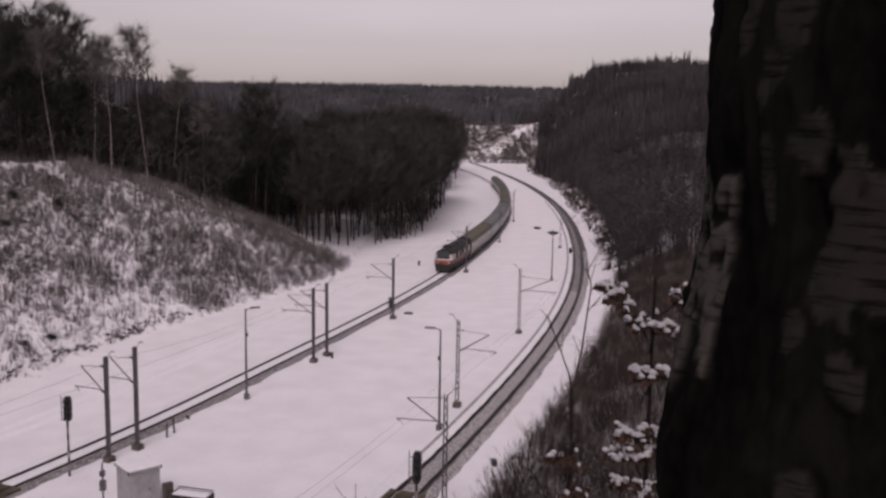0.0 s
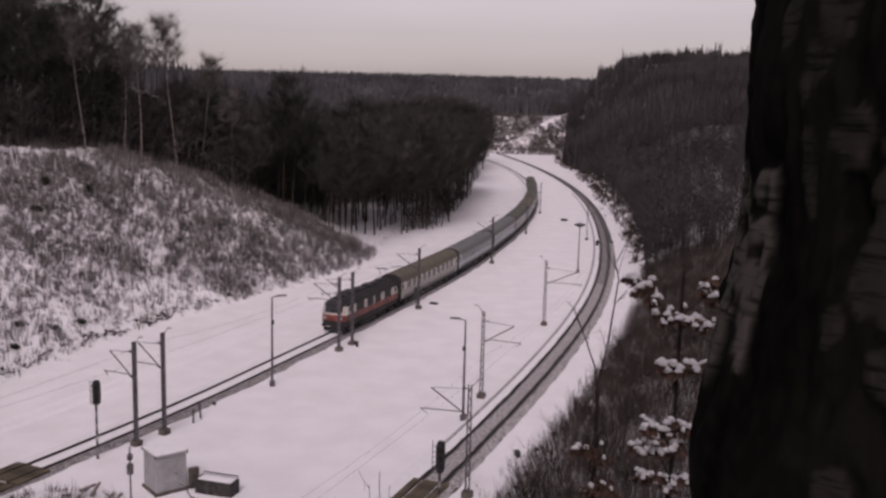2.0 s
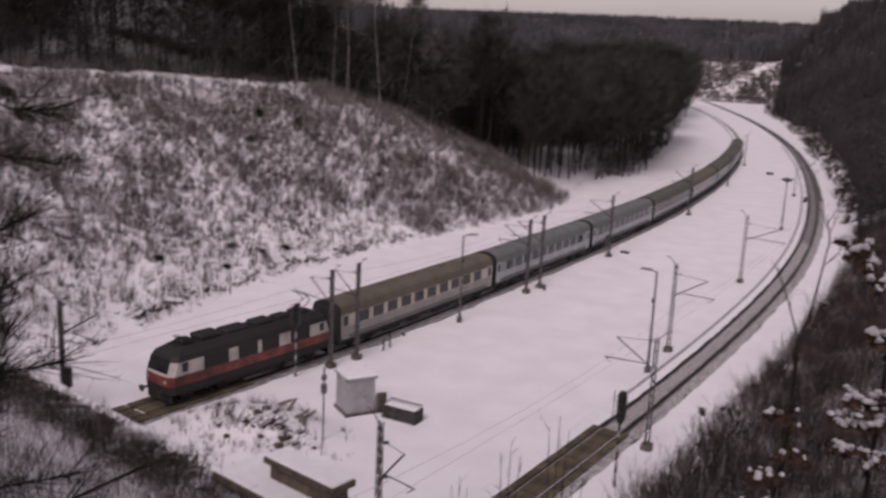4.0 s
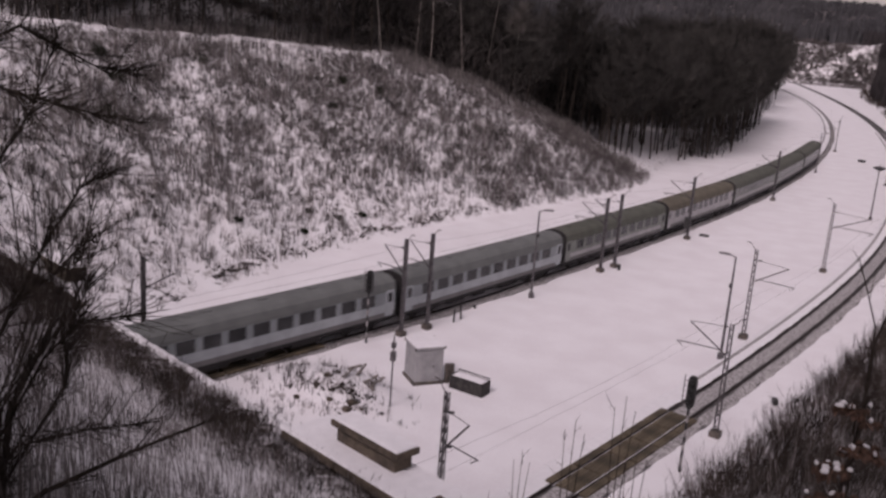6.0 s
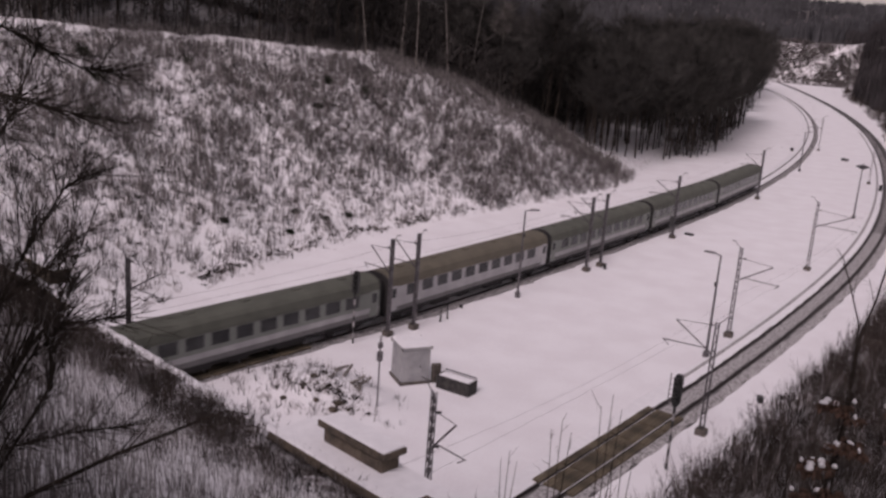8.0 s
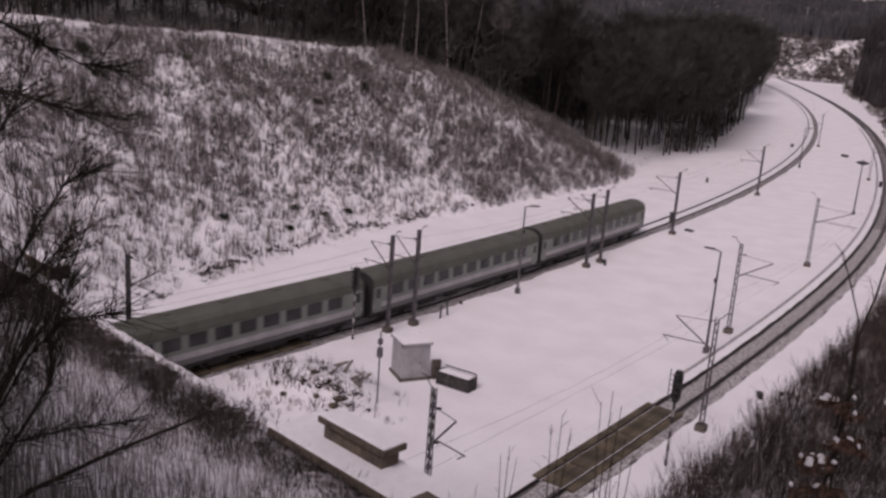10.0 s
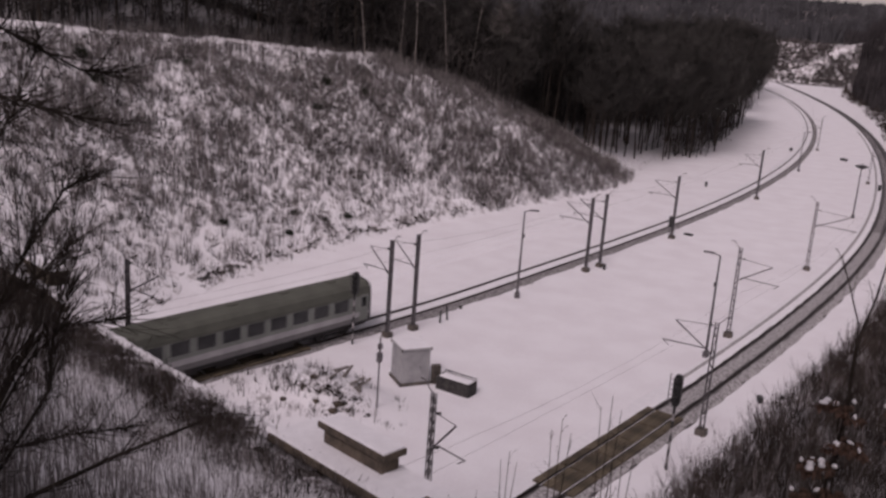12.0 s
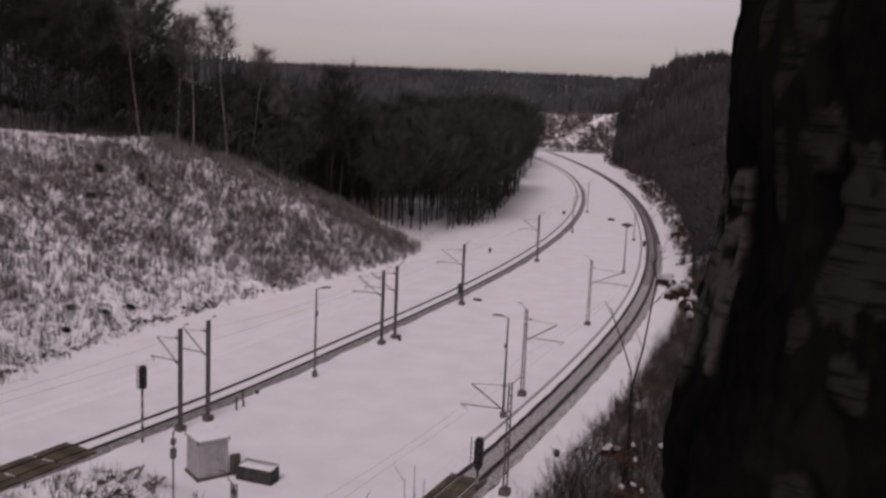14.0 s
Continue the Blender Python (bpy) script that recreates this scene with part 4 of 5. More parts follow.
def tree_meshes(seed, height, spread, crown_from, twigs, r0, twig_w, pale=False):
    """Trunk mesh and crown mesh of a bare broadleaf tree."""
    rnd = random.Random(seed)
    tv, tf, cv, cf = [], [], [], []
    pts, p = [], Vector((0, 0, -0.6))
    lean = Vector((rnd.uniform(-0.09, 0.09), rnd.uniform(-0.09, 0.09), 1))
    n = 7
    for k in range(n + 1):
        pts.append(p.copy())
        p = p + (lean + Vector((rnd.uniform(-0.05, 0.05), rnd.uniform(-0.05, 0.05), 0))) * (height * 0.9 / n)
    for k in range(n):
        limb(tv, tf, pts[k], pts[k + 1], r0 * (1 - k / n * 0.85), r0 * (1 - (k + 1) / n * 0.85), 7)
    tips = []
    m = 22
    for k in range(m):
        f = crown_from + (0.97 - crown_from) * k / (m - 1)
        q = f * n
        i = min(int(q), n - 1)
        a = pts[i].lerp(pts[i + 1], q - i)
        ang = k * 2.4 + rnd.uniform(-0.5, 0.5)
        reach = spread * (1.05 - 0.65 * (f - crown_from) / (1 - crown_from)) * rnd.uniform(0.7, 1.15)
        up = rnd.uniform(0.5, 1.0)
        b = a + Vector((math.cos(ang) * reach * 0.55, math.sin(ang) * reach * 0.55, reach * up * 0.6))
        c = b + Vector((math.cos(ang + 0.3) * reach * 0.45, math.sin(ang + 0.3) * reach * 0.45, reach * up * 0.6))
        r = r0 * 0.38 * (1.1 - f * 0.7)
        lv, lf = (cv, cf) if pale else (tv, tf)
        limb(lv, lf, a, b, r, r * 0.6)
        limb(lv, lf, b, c, r * 0.6, r * 0.2)
        tips += [(a, b), (b, c), (b, c)]
        for _ in range(5):
            s = a.lerp(c, rnd.uniform(0.25, 1))
            e = s + Vector((rnd.uniform(-1, 1), rnd.uniform(-1, 1), rnd.uniform(0.1, 1.2))).normalized() * reach * 0.55
            limb(cv, cf, s, e, r * 0.3, r * 0.08, 3)
            tips.append((s, e))
            tips.append((s, e))
    tips.append((pts[-2], pts[-1]))
    for _ in range(twigs):
        a, b = tips[rnd.randrange(len(tips))]
        s = a.lerp(b, rnd.uniform(0.15, 1))
        d = (b - a).normalized() + Vector((rnd.gauss(0, 0.6), rnd.gauss(0, 0.6), rnd.gauss(0.25, 0.5)))
        twig_tri(cv, cf, s, d.normalized(), rnd.uniform(0.6, 2.0) * height / 18, twig_w * rnd.uniform(0.6, 1.3), rnd)
    return (tv, tf), (cv, cf)


def as_mesh(name, vf, material):
    me = bpy.data.meshes.new(name)
    me.from_pydata([tuple(v) for v in vf[0]], [], vf[1])
    me.materials.append(material)
    return me


def tree_kind(label, group, name, *args, bark=None, twig=None):
    t, c = tree_meshes(*args)
    return label, group, name, as_mesh("trunk", t, bark or BARK), as_mesh("crown", c, twig or TWIG)


def plant(kind, x, y, scale, turn, lift=0.0):
    label, group, name, trunk, crown = kind
    top = empty(name, label, "tree", group, pose(x, y, gz(x, y) + lift, 0, 0, turn))
    top.scale = (scale, scale, scale)
    for nm, me in (("trunk", trunk), ("crown", crown)):
        o = new(nm, me)
        o.parent = top
    return top


WOOD = [tree_kind("bare dark broadleaf tree in a dense wood", "trees of the wood", "bare_tree", 10 + i, h, sp, cf, 5600, 0.17, 0.021) for i, (h, sp, cf) in enumerate(((20, 5.5, 0.36), (22, 6, 0.42), (19, 5, 0.34), (23, 6, 0.42), (20, 6, 0.30)))]
BIRCH = [tree_kind("tall slender birch with a pale trunk and bare crown", "birches on the bank", "birch_tree", 30 + i, h, 2.9, 0.64, 2600, 0.12, 0.02, True, bark=PALE_BARK, twig=PALE_TWIG) for i, h in enumerate((22, 24, 21))]


def plant_woods():
    rnd = random.Random(4)
    placed = []

    def free(x, y, gap):
        if any((x - a) ** 2 + (y - b) ** 2 < gap * gap for a, b in placed):
            return False
        placed.append((x, y))
        return True

    # wood behind the spur, its front edge along the clearing
    n = 0
    for _ in range(12000):
        y = rnd.uniform(176, 330) if rnd.random() < 0.8 else rnd.uniform(330, 560)
        edge = float(np.interp(y, (176, 191, 212, 220, 232, 270, 300, 420, 577), (-24, -22, -14, -9, -7.5, -6, -4, -0.5, 2))) - 0.6
        x = edge - abs(rnd.gauss(0, 14))
        if x < -120 or not free(x, y, 2.2):
            continue
        size = float(np.interp(y, (200, 240, 300, 420), (1.0, 1.08, 1.25, 1.35)))
        plant(WOOD[rnd.randrange(5)], x, y, rnd.uniform(0.95, 1.15) * size, rnd.uniform(0, 360))
        n += 1
        if n >= 225:
            break
    # trees on the bank's top
    n = 0
    for _ in range(8000):
        x = rnd.uniform(-150, -40)
        ridge = float(np.interp(x, (-150, -85, -79, -63, -49, -40), (86, 92, 117, 148, 157, 160)))
        y = ridge + 4 + 40 * rnd.random() ** 1.6
        if not free(x, y, 3.0):
            continue
        size = 0.62 if x / y > -0.405 else 1.0
        plant(WOOD[rnd.randrange(5)], x, y, rnd.uniform(0.9, 1.15) * size, rnd.uniform(0, 360))
        n += 1
        if n >= 115:
            break


plant_woods()
for bx, by, bs in ((-62.4, 143.3, 0.95), (-60.2, 153.0, 1.0), (-57.4, 153.0, 1.1), (-53.2, 158.8, 1.18), (-50.6, 163.0, 0.95), (-45.0, 164.0, 0.85)):
    plant(BIRCH[int(bx) % 3], bx, by, bs, bx * 40)
# Unseen trees around the back of the camera, added to block sky light.
for k in range(16):
    a = radians(150 + 15 * k)
    plant(WOOD[k % 5], 9 * math.cos(a) + (k % 3) * 4 * math.cos(a), 3 + 9 * math.sin(a) + (k % 3) * 4 * math.sin(a) - 4, 0.8, k * 70)


TWIG_MASS = mat("thicket_twigs", (0.034, 0.031, 0.030), (0.078, 0.071, 0.068), 0.95, 0.3, island=0.4)


def scatter(name, label, category, material, count, where, make, seed):
    """Many small growths as one piece of stuff."""
    rnd = random.Random(seed)
    verts, faces, n, tries = [], [], 0, 0
    while n < count and tries < count * 12:
        tries += 1
        p = where(rnd)
        if p is None:
            continue
        make(verts, faces, p, rnd)
        n += 1
    ob = mesh_ob(name, verts, faces, material)
    return tagged(ob, label, category, kind="stuff")


def weed_clump(verts, faces, p, rnd):
    x, y, h = p
    z = gz(x, y) - 0.05
    for _ in range(rnd.randint(4, 8)):
        a = Vector((x + rnd.gauss(0, 0.22), y + rnd.gauss(0, 0.22), z))
        d = Vector((rnd.gauss(0, 0.22), rnd.gauss(0, 0.22), 1)).normalized()
        twig_tri(verts, faces, a, d, h * rnd.uniform(0.5, 1.5), 0.03, rnd)


def brush_clump(verts, faces, p, rnd):
    x, y, h = p
    z = gz(x, y) - 0.1
    for _ in range(rnd.randint(9, 14)):
        a = Vector((x + rnd.gauss(0, 0.4), y + rnd.gauss(0, 0.4), z))
        d = Vector((rnd.gauss(0, 0.3), rnd.gauss(0, 0.3), 1)).normalized()
        l = h * rnd.uniform(0.5, 1.2)
        twig_tri(verts, faces, a, d, l, 0.022, rnd)
        for _ in range(3):
            s = a + d * l * rnd.uniform(0.3, 0.8)
            twig_tri(verts, faces, s, (d + Vector((rnd.gauss(0, 0.5), rnd.gauss(0, 0.5), 0.2))).normalized(), l * 0.35, 0.014, rnd)


def on_bank(rnd):
    y = rnd.uniform(48, 178)
    toe = float(np.interp(y, TOE_Y, TOE_X))
    x = toe + 0.5 - 46 * rnd.random() ** 0.72
    z = gz(x, y)
    if behind_wall(x, y) > -1 or z < 0.15 or z > 24 or (z < 4 and rnd.random() < 0.45 and y < 130):
        return None
    if y < 150 and gz(x - 2, y + 1) - z < 0.5 and rnd.random() < 0.85:
        return None
    dense = noise.noise(Vector((x * 0.12, y * 0.12, 0))) + 0.6 * noise.noise(Vector((x * 0.4, y * 0.4, 3)))
    if dense < rnd.uniform(-1.2, 0.8):
        return None
    return x, y, rnd.uniform(0.45, 1.25) * (1.3 if y > 120 else 1)


scatter("dry_weeds", "dry brown weeds sticking out of the snowy bank", "weeds", WEED, 17000, on_bank, weed_clump, 21)


def tall_bank(rnd):
    p = on_bank(rnd)
    if p is None:
        return None
    x, y, h = p
    if noise.noise(Vector((x * 0.33, y * 0.2, 11))) + 0.5 * noise.noise(Vector((x * 0.9, y * 0.7, 4))) < rnd.uniform(-0.75, 0.4) or (y < 150 and gz(x - 3, y + 1.5) - gz(x, y) < 1.0):
        return None
    return x, y, rnd.uniform(1.0, 2.3)


def tall_stand(verts, faces, p, rnd):
    """A bunch of upright dry stems."""
    x, y, h = p
    z = gz(x, y) - 0.1
    for _ in range(rnd.randint(5, 9)):
        a = Vector((x + rnd.gauss(0, 0.2), y + rnd.gauss(0, 0.2), z))
        d = Vector((rnd.gauss(0, 0.13), rnd.gauss(0, 0.13), 1)).normalized()
        twig_tri(verts, faces, a, d, h * rnd.uniform(0.5, 1.15), 0.045, rnd)


def low_tuft(verts, faces, p, rnd):
    """A dark tussock close to the snow."""
    x, y, h = p
    z = gz(x, y)
    for _ in range(12):
        a = Vector((x + rnd.gauss(0, 0.17), y + rnd.gauss(0, 0.17), z - 0.05))
        d = Vector((rnd.gauss(0, 0.8), rnd.gauss(0, 0.8), 0.7)).normalized()
        twig_tri(verts, faces, a, d, rnd.uniform(0.2, 0.5), 0.07, rnd)


def foot_line(rnd):
    """Tussocks along the broken edge at the foot of the bank."""
    y = rnd.uniform(66, 128)
    x = float(np.interp(y, TOE_Y, TOE_X)) - 1.2 + 0.8 * noise.noise(Vector((y * 0.15, 3, 1))) + rnd.gauss(0, 0.35)
    if noise.noise(Vector((y * 0.12, 0, 9))) < rnd.uniform(-0.4, 0.3):
        return None
    return x, y, 0.5


def terrace_edge(rnd):
    """Brush standing in for an unidentified dark line on the terrace above the bank."""
    f = rnd.random()
    return -84.5 + 8.9 * f + rnd.gauss(0, 0.4), 124.7 + 21.4 * f + rnd.gauss(0, 0.4), rnd.uniform(0.8, 1.3)


scatter("terrace_hedge", "row of dark brush along the terrace edge above the bank", "hedge", BRUSH, 420, terrace_edge, brush_clump, 39)
scatter("tall_dry_stems", "stands of tall grey-brown dry stems on the snowy bank", "weeds", STEM, 7000, tall_bank, tall_stand, 33)
scatter("bank_tussocks", "low dark tussocks scattered over the snowy bank", "weeds", BRUSH, 1500, on_bank, low_tuft, 34)
scatter("foot_tussocks", "dark tussocks along the foot of the bank", "weeds", BRUSH, 170, foot_line, low_tuft, 35)


def on_right(rnd):
    y = rnd.uniform(30, 165)
    base = float(np.interp(y, FINE_Y, RIGHT_X)) + float(np.interp(y, RT_Y, RT_OFF))
    x = base + 1.5 + abs(rnd.gauss(0, 16))
    if behind_wall(x, y) > 2:
        return None
    return x, y, rnd.uniform(1.0, 2.8)


scatter("brushwood", "dense brown leafless brushwood on the slope", "brush", BRUSH, 5200, on_right, brush_clump, 22)
scatter("slope_stems", "pale dry stems standing in the brushwood", "weeds", STEM, 800, on_right, tall_stand, 36)


def on_hill(rnd):
    u, d = rnd.uniform(-16, 62), 0.5 + 23 * rnd.random()
    if u > 45 and d < 12:
        return None
    p = wall_point(u, d)
    return p[0], p[1], rnd.uniform(0.5, 1.7)


def stalks(verts, faces, p, rnd):
    x, y, h = p
    z = gz(x, y) - 0.05
    for _ in range(rnd.randint(3, 6)):
        a = Vector((x + rnd.gauss(0, 0.3), y + rnd.gauss(0, 0.3), z))
        d = Vector((rnd.gauss(0, 0.12), rnd.gauss(0, 0.12), 1)).normalized()
        twig_tri(verts, faces, a, d, h * rnd.uniform(0.5, 1.2), 0.014, rnd)


scatter("hill_stalks", "dry stalks standing in the snow over the tunnels", "weeds", STEM, 9000, on_hill, stalks, 23)


def along_wall(rnd):
    u = rnd.uniform(-16, 31) if rnd.random() < 0.9 else rnd.uniform(31, 42)
    d = rnd.gauss(1.2, 1.4)
    if d < -0.3:
        return None
    p = wall_point(u, d)
    return p[0], p[1], rnd.uniform(0.5, 1.5) * (1.0 if u < 8 else 0.75)


def wall_clump(verts, faces, p, rnd):
    """Brush that grows on the brow over the wall."""
    n = len(verts)
    brush_clump(verts, faces, p, rnd)
    low = 6.7 - gz(p[0], p[1])
    if low > 0.3:
        for k in range(n, len(verts)):
            verts[k] = verts[k] + Vector((0, 0, low))


def hill_left(rnd):
    p = wall_point(rnd.uniform(-16, 34), rnd.uniform(1, 21))
    if noise.noise(Vector((p[0] * 0.3, p[1] * 0.3, 5))) < rnd.uniform(-0.5, 0.4):
        return None
    return p[0], p[1], rnd.uniform(0.7, 2.0)


scatter("hill_brush", "brown brush on the slope over the tunnels", "brush", BRUSH, 330, hill_left, brush_clump, 30)
scatter("wall_brush", "dark brush along the portal wall", "brush", BRUSH, 1500, along_wall, wall_clump, 28)


def far_tree(verts, faces, p, rnd):
    x, y, h = p
    z = gz(x, y) - 1
    w = h * rnd.uniform(0.16, 0.26)
    for _ in range(9):
        a = Vector((x + rnd.gauss(0, w * 0.5), y + rnd.gauss(0, w * 0.5), z))
        twig_tri(verts, faces, a, Vector((rnd.gauss(0, 0.12), rnd.gauss(0, 0.12), 1)).normalized(), h * rnd.uniform(0.65, 1.15), w * 0.45, rnd)


def thin_tree(verts, faces, p, rnd):
    x, y, h = p
    z = gz(x, y) - 0.5
    o = Vector((x, y, z))
    limb(verts, faces, o, o + Vector((rnd.gauss(0, 0.4), rnd.gauss(0, 0.4), h * 0.7)), 0.13, 0.05, 4)
    for _ in range(34):
        s = o + Vector((rnd.gauss(0, 0.7), rnd.gauss(0, 0.7), h * rnd.uniform(0.25, 0.8)))
        d = Vector((rnd.gauss(0, 0.9), rnd.gauss(0, 0.9), 0.8)).normalized()
        twig_tri(verts, faces, s, d, h * rnd.uniform(0.12, 0.3), 0.09, rnd)


def hill_tree(verts, faces, p, rnd):
    (thin_tree if p[1] < 430 else far_tree)(verts, faces, p, rnd)


def on_right_hill(rnd):
    y = rnd.uniform(150, 760)
    base = float(np.interp(y, FINE_Y, RIGHT_X)) + float(np.interp(y, RT_Y, RT_OFF))
    x = max(base + 1.5, 0.045 * y if y > 718 else 0.09 * y if y > 330 else 0) + rnd.random() ** 1.5 * (120 + y * 0.25)
    return x, y, rnd.uniform(8, 13)


scatter("hillside_wood", "dark leafless wood on the valley side", "woods", FAR_WOOD, 5600, on_right_hill, hill_tree, 24)


def on_far(rnd):
    y = 760 + 1800 * rnd.random() ** 0.8
    x = y * rnd.uniform(-0.4, 0.42)
    if y < 1100 and x < 0.02 * y:
        return None
    return x, y, rnd.uniform(12, 20)


scatter("far_woods", "grey-brown leafless woods on far hills", "woods", FAR_HILL_HAZED, 10000, on_far, far_tree, 25)


def in_wood(rnd):
    if rnd.random() < 0.55:
        y = rnd.uniform(180, 420)
        edge = float(np.interp(y, (176, 191, 212, 220, 232, 270, 300, 420, 577), (-24, -22, -14, -9, -7.5, -6, -4, -0.5, 2)))
        return edge - 22 - rnd.random() * 78, y, rnd.uniform(8, 17)
    x = rnd.uniform(-160, -44)
    ridge = float(np.interp(x, (-150, -85, -79, -63, -49, -40), (86, 92, 117, 148, 157, 160)))
    if x < -72 and rnd.random() < 0.3:
        return None
    return x, ridge + 4 + rnd.random() ** 1.4 * 75, rnd.uniform(3, 13)


scatter("wood_thicket", "dense dark thicket of young trees inside the wood", "woods", TWIG_MASS, 5200, in_wood, thin_tree, 26)


def wood_edge(rnd):
    """Young growth between the front trunks, thin where the wood is open."""
    y = 216 + 200 * rnd.random() ** 1.4
    edge = float(np.interp(y, (176, 191, 212, 220, 232, 270, 300, 420, 577), (-24, -22, -14, -9, -7.5, -6, -4, -0.5, 2)))
    return edge - 1 - abs(rnd.gauss(0, 6)), y, rnd.uniform(2.5, 7)


scatter("edge_thicket", "leafless young growth along the edge of the wood", "woods", TWIG_MASS, 150, wood_edge, thin_tree, 37)


def behind_wood(rnd):
    y = rnd.uniform(400, 1050)
    x = min(-0.02 * y - 8, 0) - rnd.random() * 0.36 * y
    return x, y, rnd.uniform(9, 16)


scatter("valley_woods", "grey-brown leafless woods behind the near wood", "woods", FAR_HILL_HAZED, 1900, behind_wood, far_tree, 38)


def on_cutting(rnd):
    x = rnd.uniform(-12, 95)
    y = rnd.uniform(652, 715)
    z = gz(x, y)
    if z > 26.8:
        return None
    # bands of growth run slantwise down the slope
    along, across = (x * 0.8 + z * 1.1) * 0.020, (x * 0.8 - z * 1.4) * 0.075
    dense = noise.noise(Vector((across, along, 7))) + 0.5 * noise.noise(Vector((x * 0.12, z * 0.2, 2))) + 0.005 * (x - 30)
    if dense < rnd.uniform(-0.75, 0.4) or (z < 1.5 and rnd.random() < 0.75):
        return None
    return x, y, rnd.uniform(1.5, 4.5)


def bush(verts, faces, p, rnd):
    """A loose leafless bush, open enough for the snow to show through."""
    x, y, h = p
    z = gz(x, y) - 0.2
    for _ in range(9):
        a = Vector((x + rnd.gauss(0, 0.5), y + rnd.gauss(0, 0.5), z))
        twig_tri(verts, faces, a, Vector((rnd.gauss(0, 0.45), rnd.gauss(0, 0.45), 1)).normalized(), h * rnd.uniform(0.4, 1.1), 0.14, rnd)


scatter("cutting_bushes", "dark bushes scattered on the snowy far cutting", "bushes", WEED, 4200, on_cutting, bush, 27)


def on_right_toe(rnd):
    y = rnd.uniform(170, 640)
    base = float(np.interp(y, FINE_Y, RIGHT_X)) + float(np.interp(y, RT_Y, RT_OFF))
    x = base + rnd.gauss(1.5, 2.6) * (1 + y / 400)
    if x < base - 5 or abs(x - float(np.interp(y, FINE_Y, RIGHT_X))) < 4.5:
        return None
    return x, y, rnd.uniform(1.2, 4.0)


scatter("verge_bushes", "leafless bushes in the snow below the hillside wood", "bushes", BRUSH, 900, on_right_toe, bush, 31)


def on_spur(rnd):
    y = rnd.uniform(126, 172)
    toe = float(np.interp(y, TOE_Y, TOE_X))
    x = toe - 0.5 - abs(rnd.gauss(0, 9))
    if gz(x, y) < 0.3 or x < -58:
        return None
    return x, y, rnd.uniform(0.7, 2.0)


scatter("spur_brush", "grey-brown brush on the end of the spur", "brush", WEED, 1000, on_spur, brush_clump, 29)


# ---- the old birch beside the camera ----
def bark_material():
    """Black fissured bark with grey-white remains, by the relief of the plates; shade is put into both colours."""
    m = mat("old_birch_bark_shaded", (0.004, 0.0036, 0.0032), (0.016, 0.0145, 0.013), 0.95, 7.0, bump=0.012, fine=60, stretch=(1, 1, 0.4))
    nt = m.node_tree
    b = nt.nodes["Principled BSDF"]
    at = nt.nodes.new("ShaderNodeAttribute")
    at.attribute_name = "plate"
    tc = nt.nodes.new("ShaderNodeTexCoord")
    mp = nt.nodes.new("ShaderNodeMapping")
    mp.inputs["Scale"].default_value = (2.2, 2.2, 16)
    n = nt.nodes.new("ShaderNodeTexNoise")
    n.inputs["Scale"].default_value, n.inputs["Detail"].default_value = 6, 6
    nt.links.new(tc.outputs["Object"], mp.inputs["Vector"])
    nt.links.new(mp.outputs[0], n.inputs["Vector"])
    r = nt.nodes.new("ShaderNodeValToRGB")
    # Remains far darker than birch bark: the trunk's shade is in the colour.
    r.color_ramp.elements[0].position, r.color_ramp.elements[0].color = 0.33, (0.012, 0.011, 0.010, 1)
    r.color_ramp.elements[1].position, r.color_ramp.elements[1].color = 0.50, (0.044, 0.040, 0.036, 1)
    nt.links.new(n.outputs[0], r.inputs[0])
    mix = nt.nodes.new("ShaderNodeMixRGB")
    nt.links.new(at.outputs["Fac"], mix.inputs[0])
    nt.links.new(b.inputs["Base Color"].links[0].from_socket, mix.inputs[1])
    # Left-edge strip: paler peeled bark, with the side light put into its colour.
    young = nt.nodes.new("ShaderNodeAttribute")
    young.attribute_name = "pale_lit_edge"
    gain = nt.nodes.new("ShaderNodeMapRange")
    gain.inputs["To Min"].default_value, gain.inputs["To Max"].default_value = 1.0, 2.8
    nt.links.new(young.outputs["Fac"], gain.inputs[0])
    paler = nt.nodes.new("ShaderNodeVectorMath")
    paler.operation = "SCALE"
    nt.links.new(r.outputs[0], paler.inputs[0])
    nt.links.new(gain.outputs[0], paler.inputs["Scale"])
    nt.links.new(paler.outputs[0], mix.inputs[2])
    nt.links.new(mix.outputs[0], b.inputs["Base Color"])
    return m


OLD_BARK_SHADED = bark_material()
TRUNK_X, TRUNK_Y = 0.64, 1.47


# remains of white bark: bearing, height, half-width in degrees, half-height, slant in degrees for each metre
PALE_PLATES = (
    (222, 4.22, 9, 0.10, -70), (213, 4.14, 6, 0.07, -60), (200, 4.23, 6, 0.06, 0), (214, 4.01, 5, 0.09, 30), (229, 4.05, 8, 0.055, 0), (248, 3.93, 12, 0.13, 0), (240, 3.84, 7, 0.07, 40),
    (228, 3.79, 6, 0.04, 0), (244, 3.73, 8, 0.05, 0), (235, 3.57, 7, 0.05, 0), (222, 3.62, 4, 0.06, 0), (262, 4.15, 10, 0.10, 0), (300, 3.9, 30, 0.4, 0), (90, 4.2, 50, 0.6, 0), (200, 2.6, 40, 0.3, 0), (240, 5.0, 60, 0.3, 0))


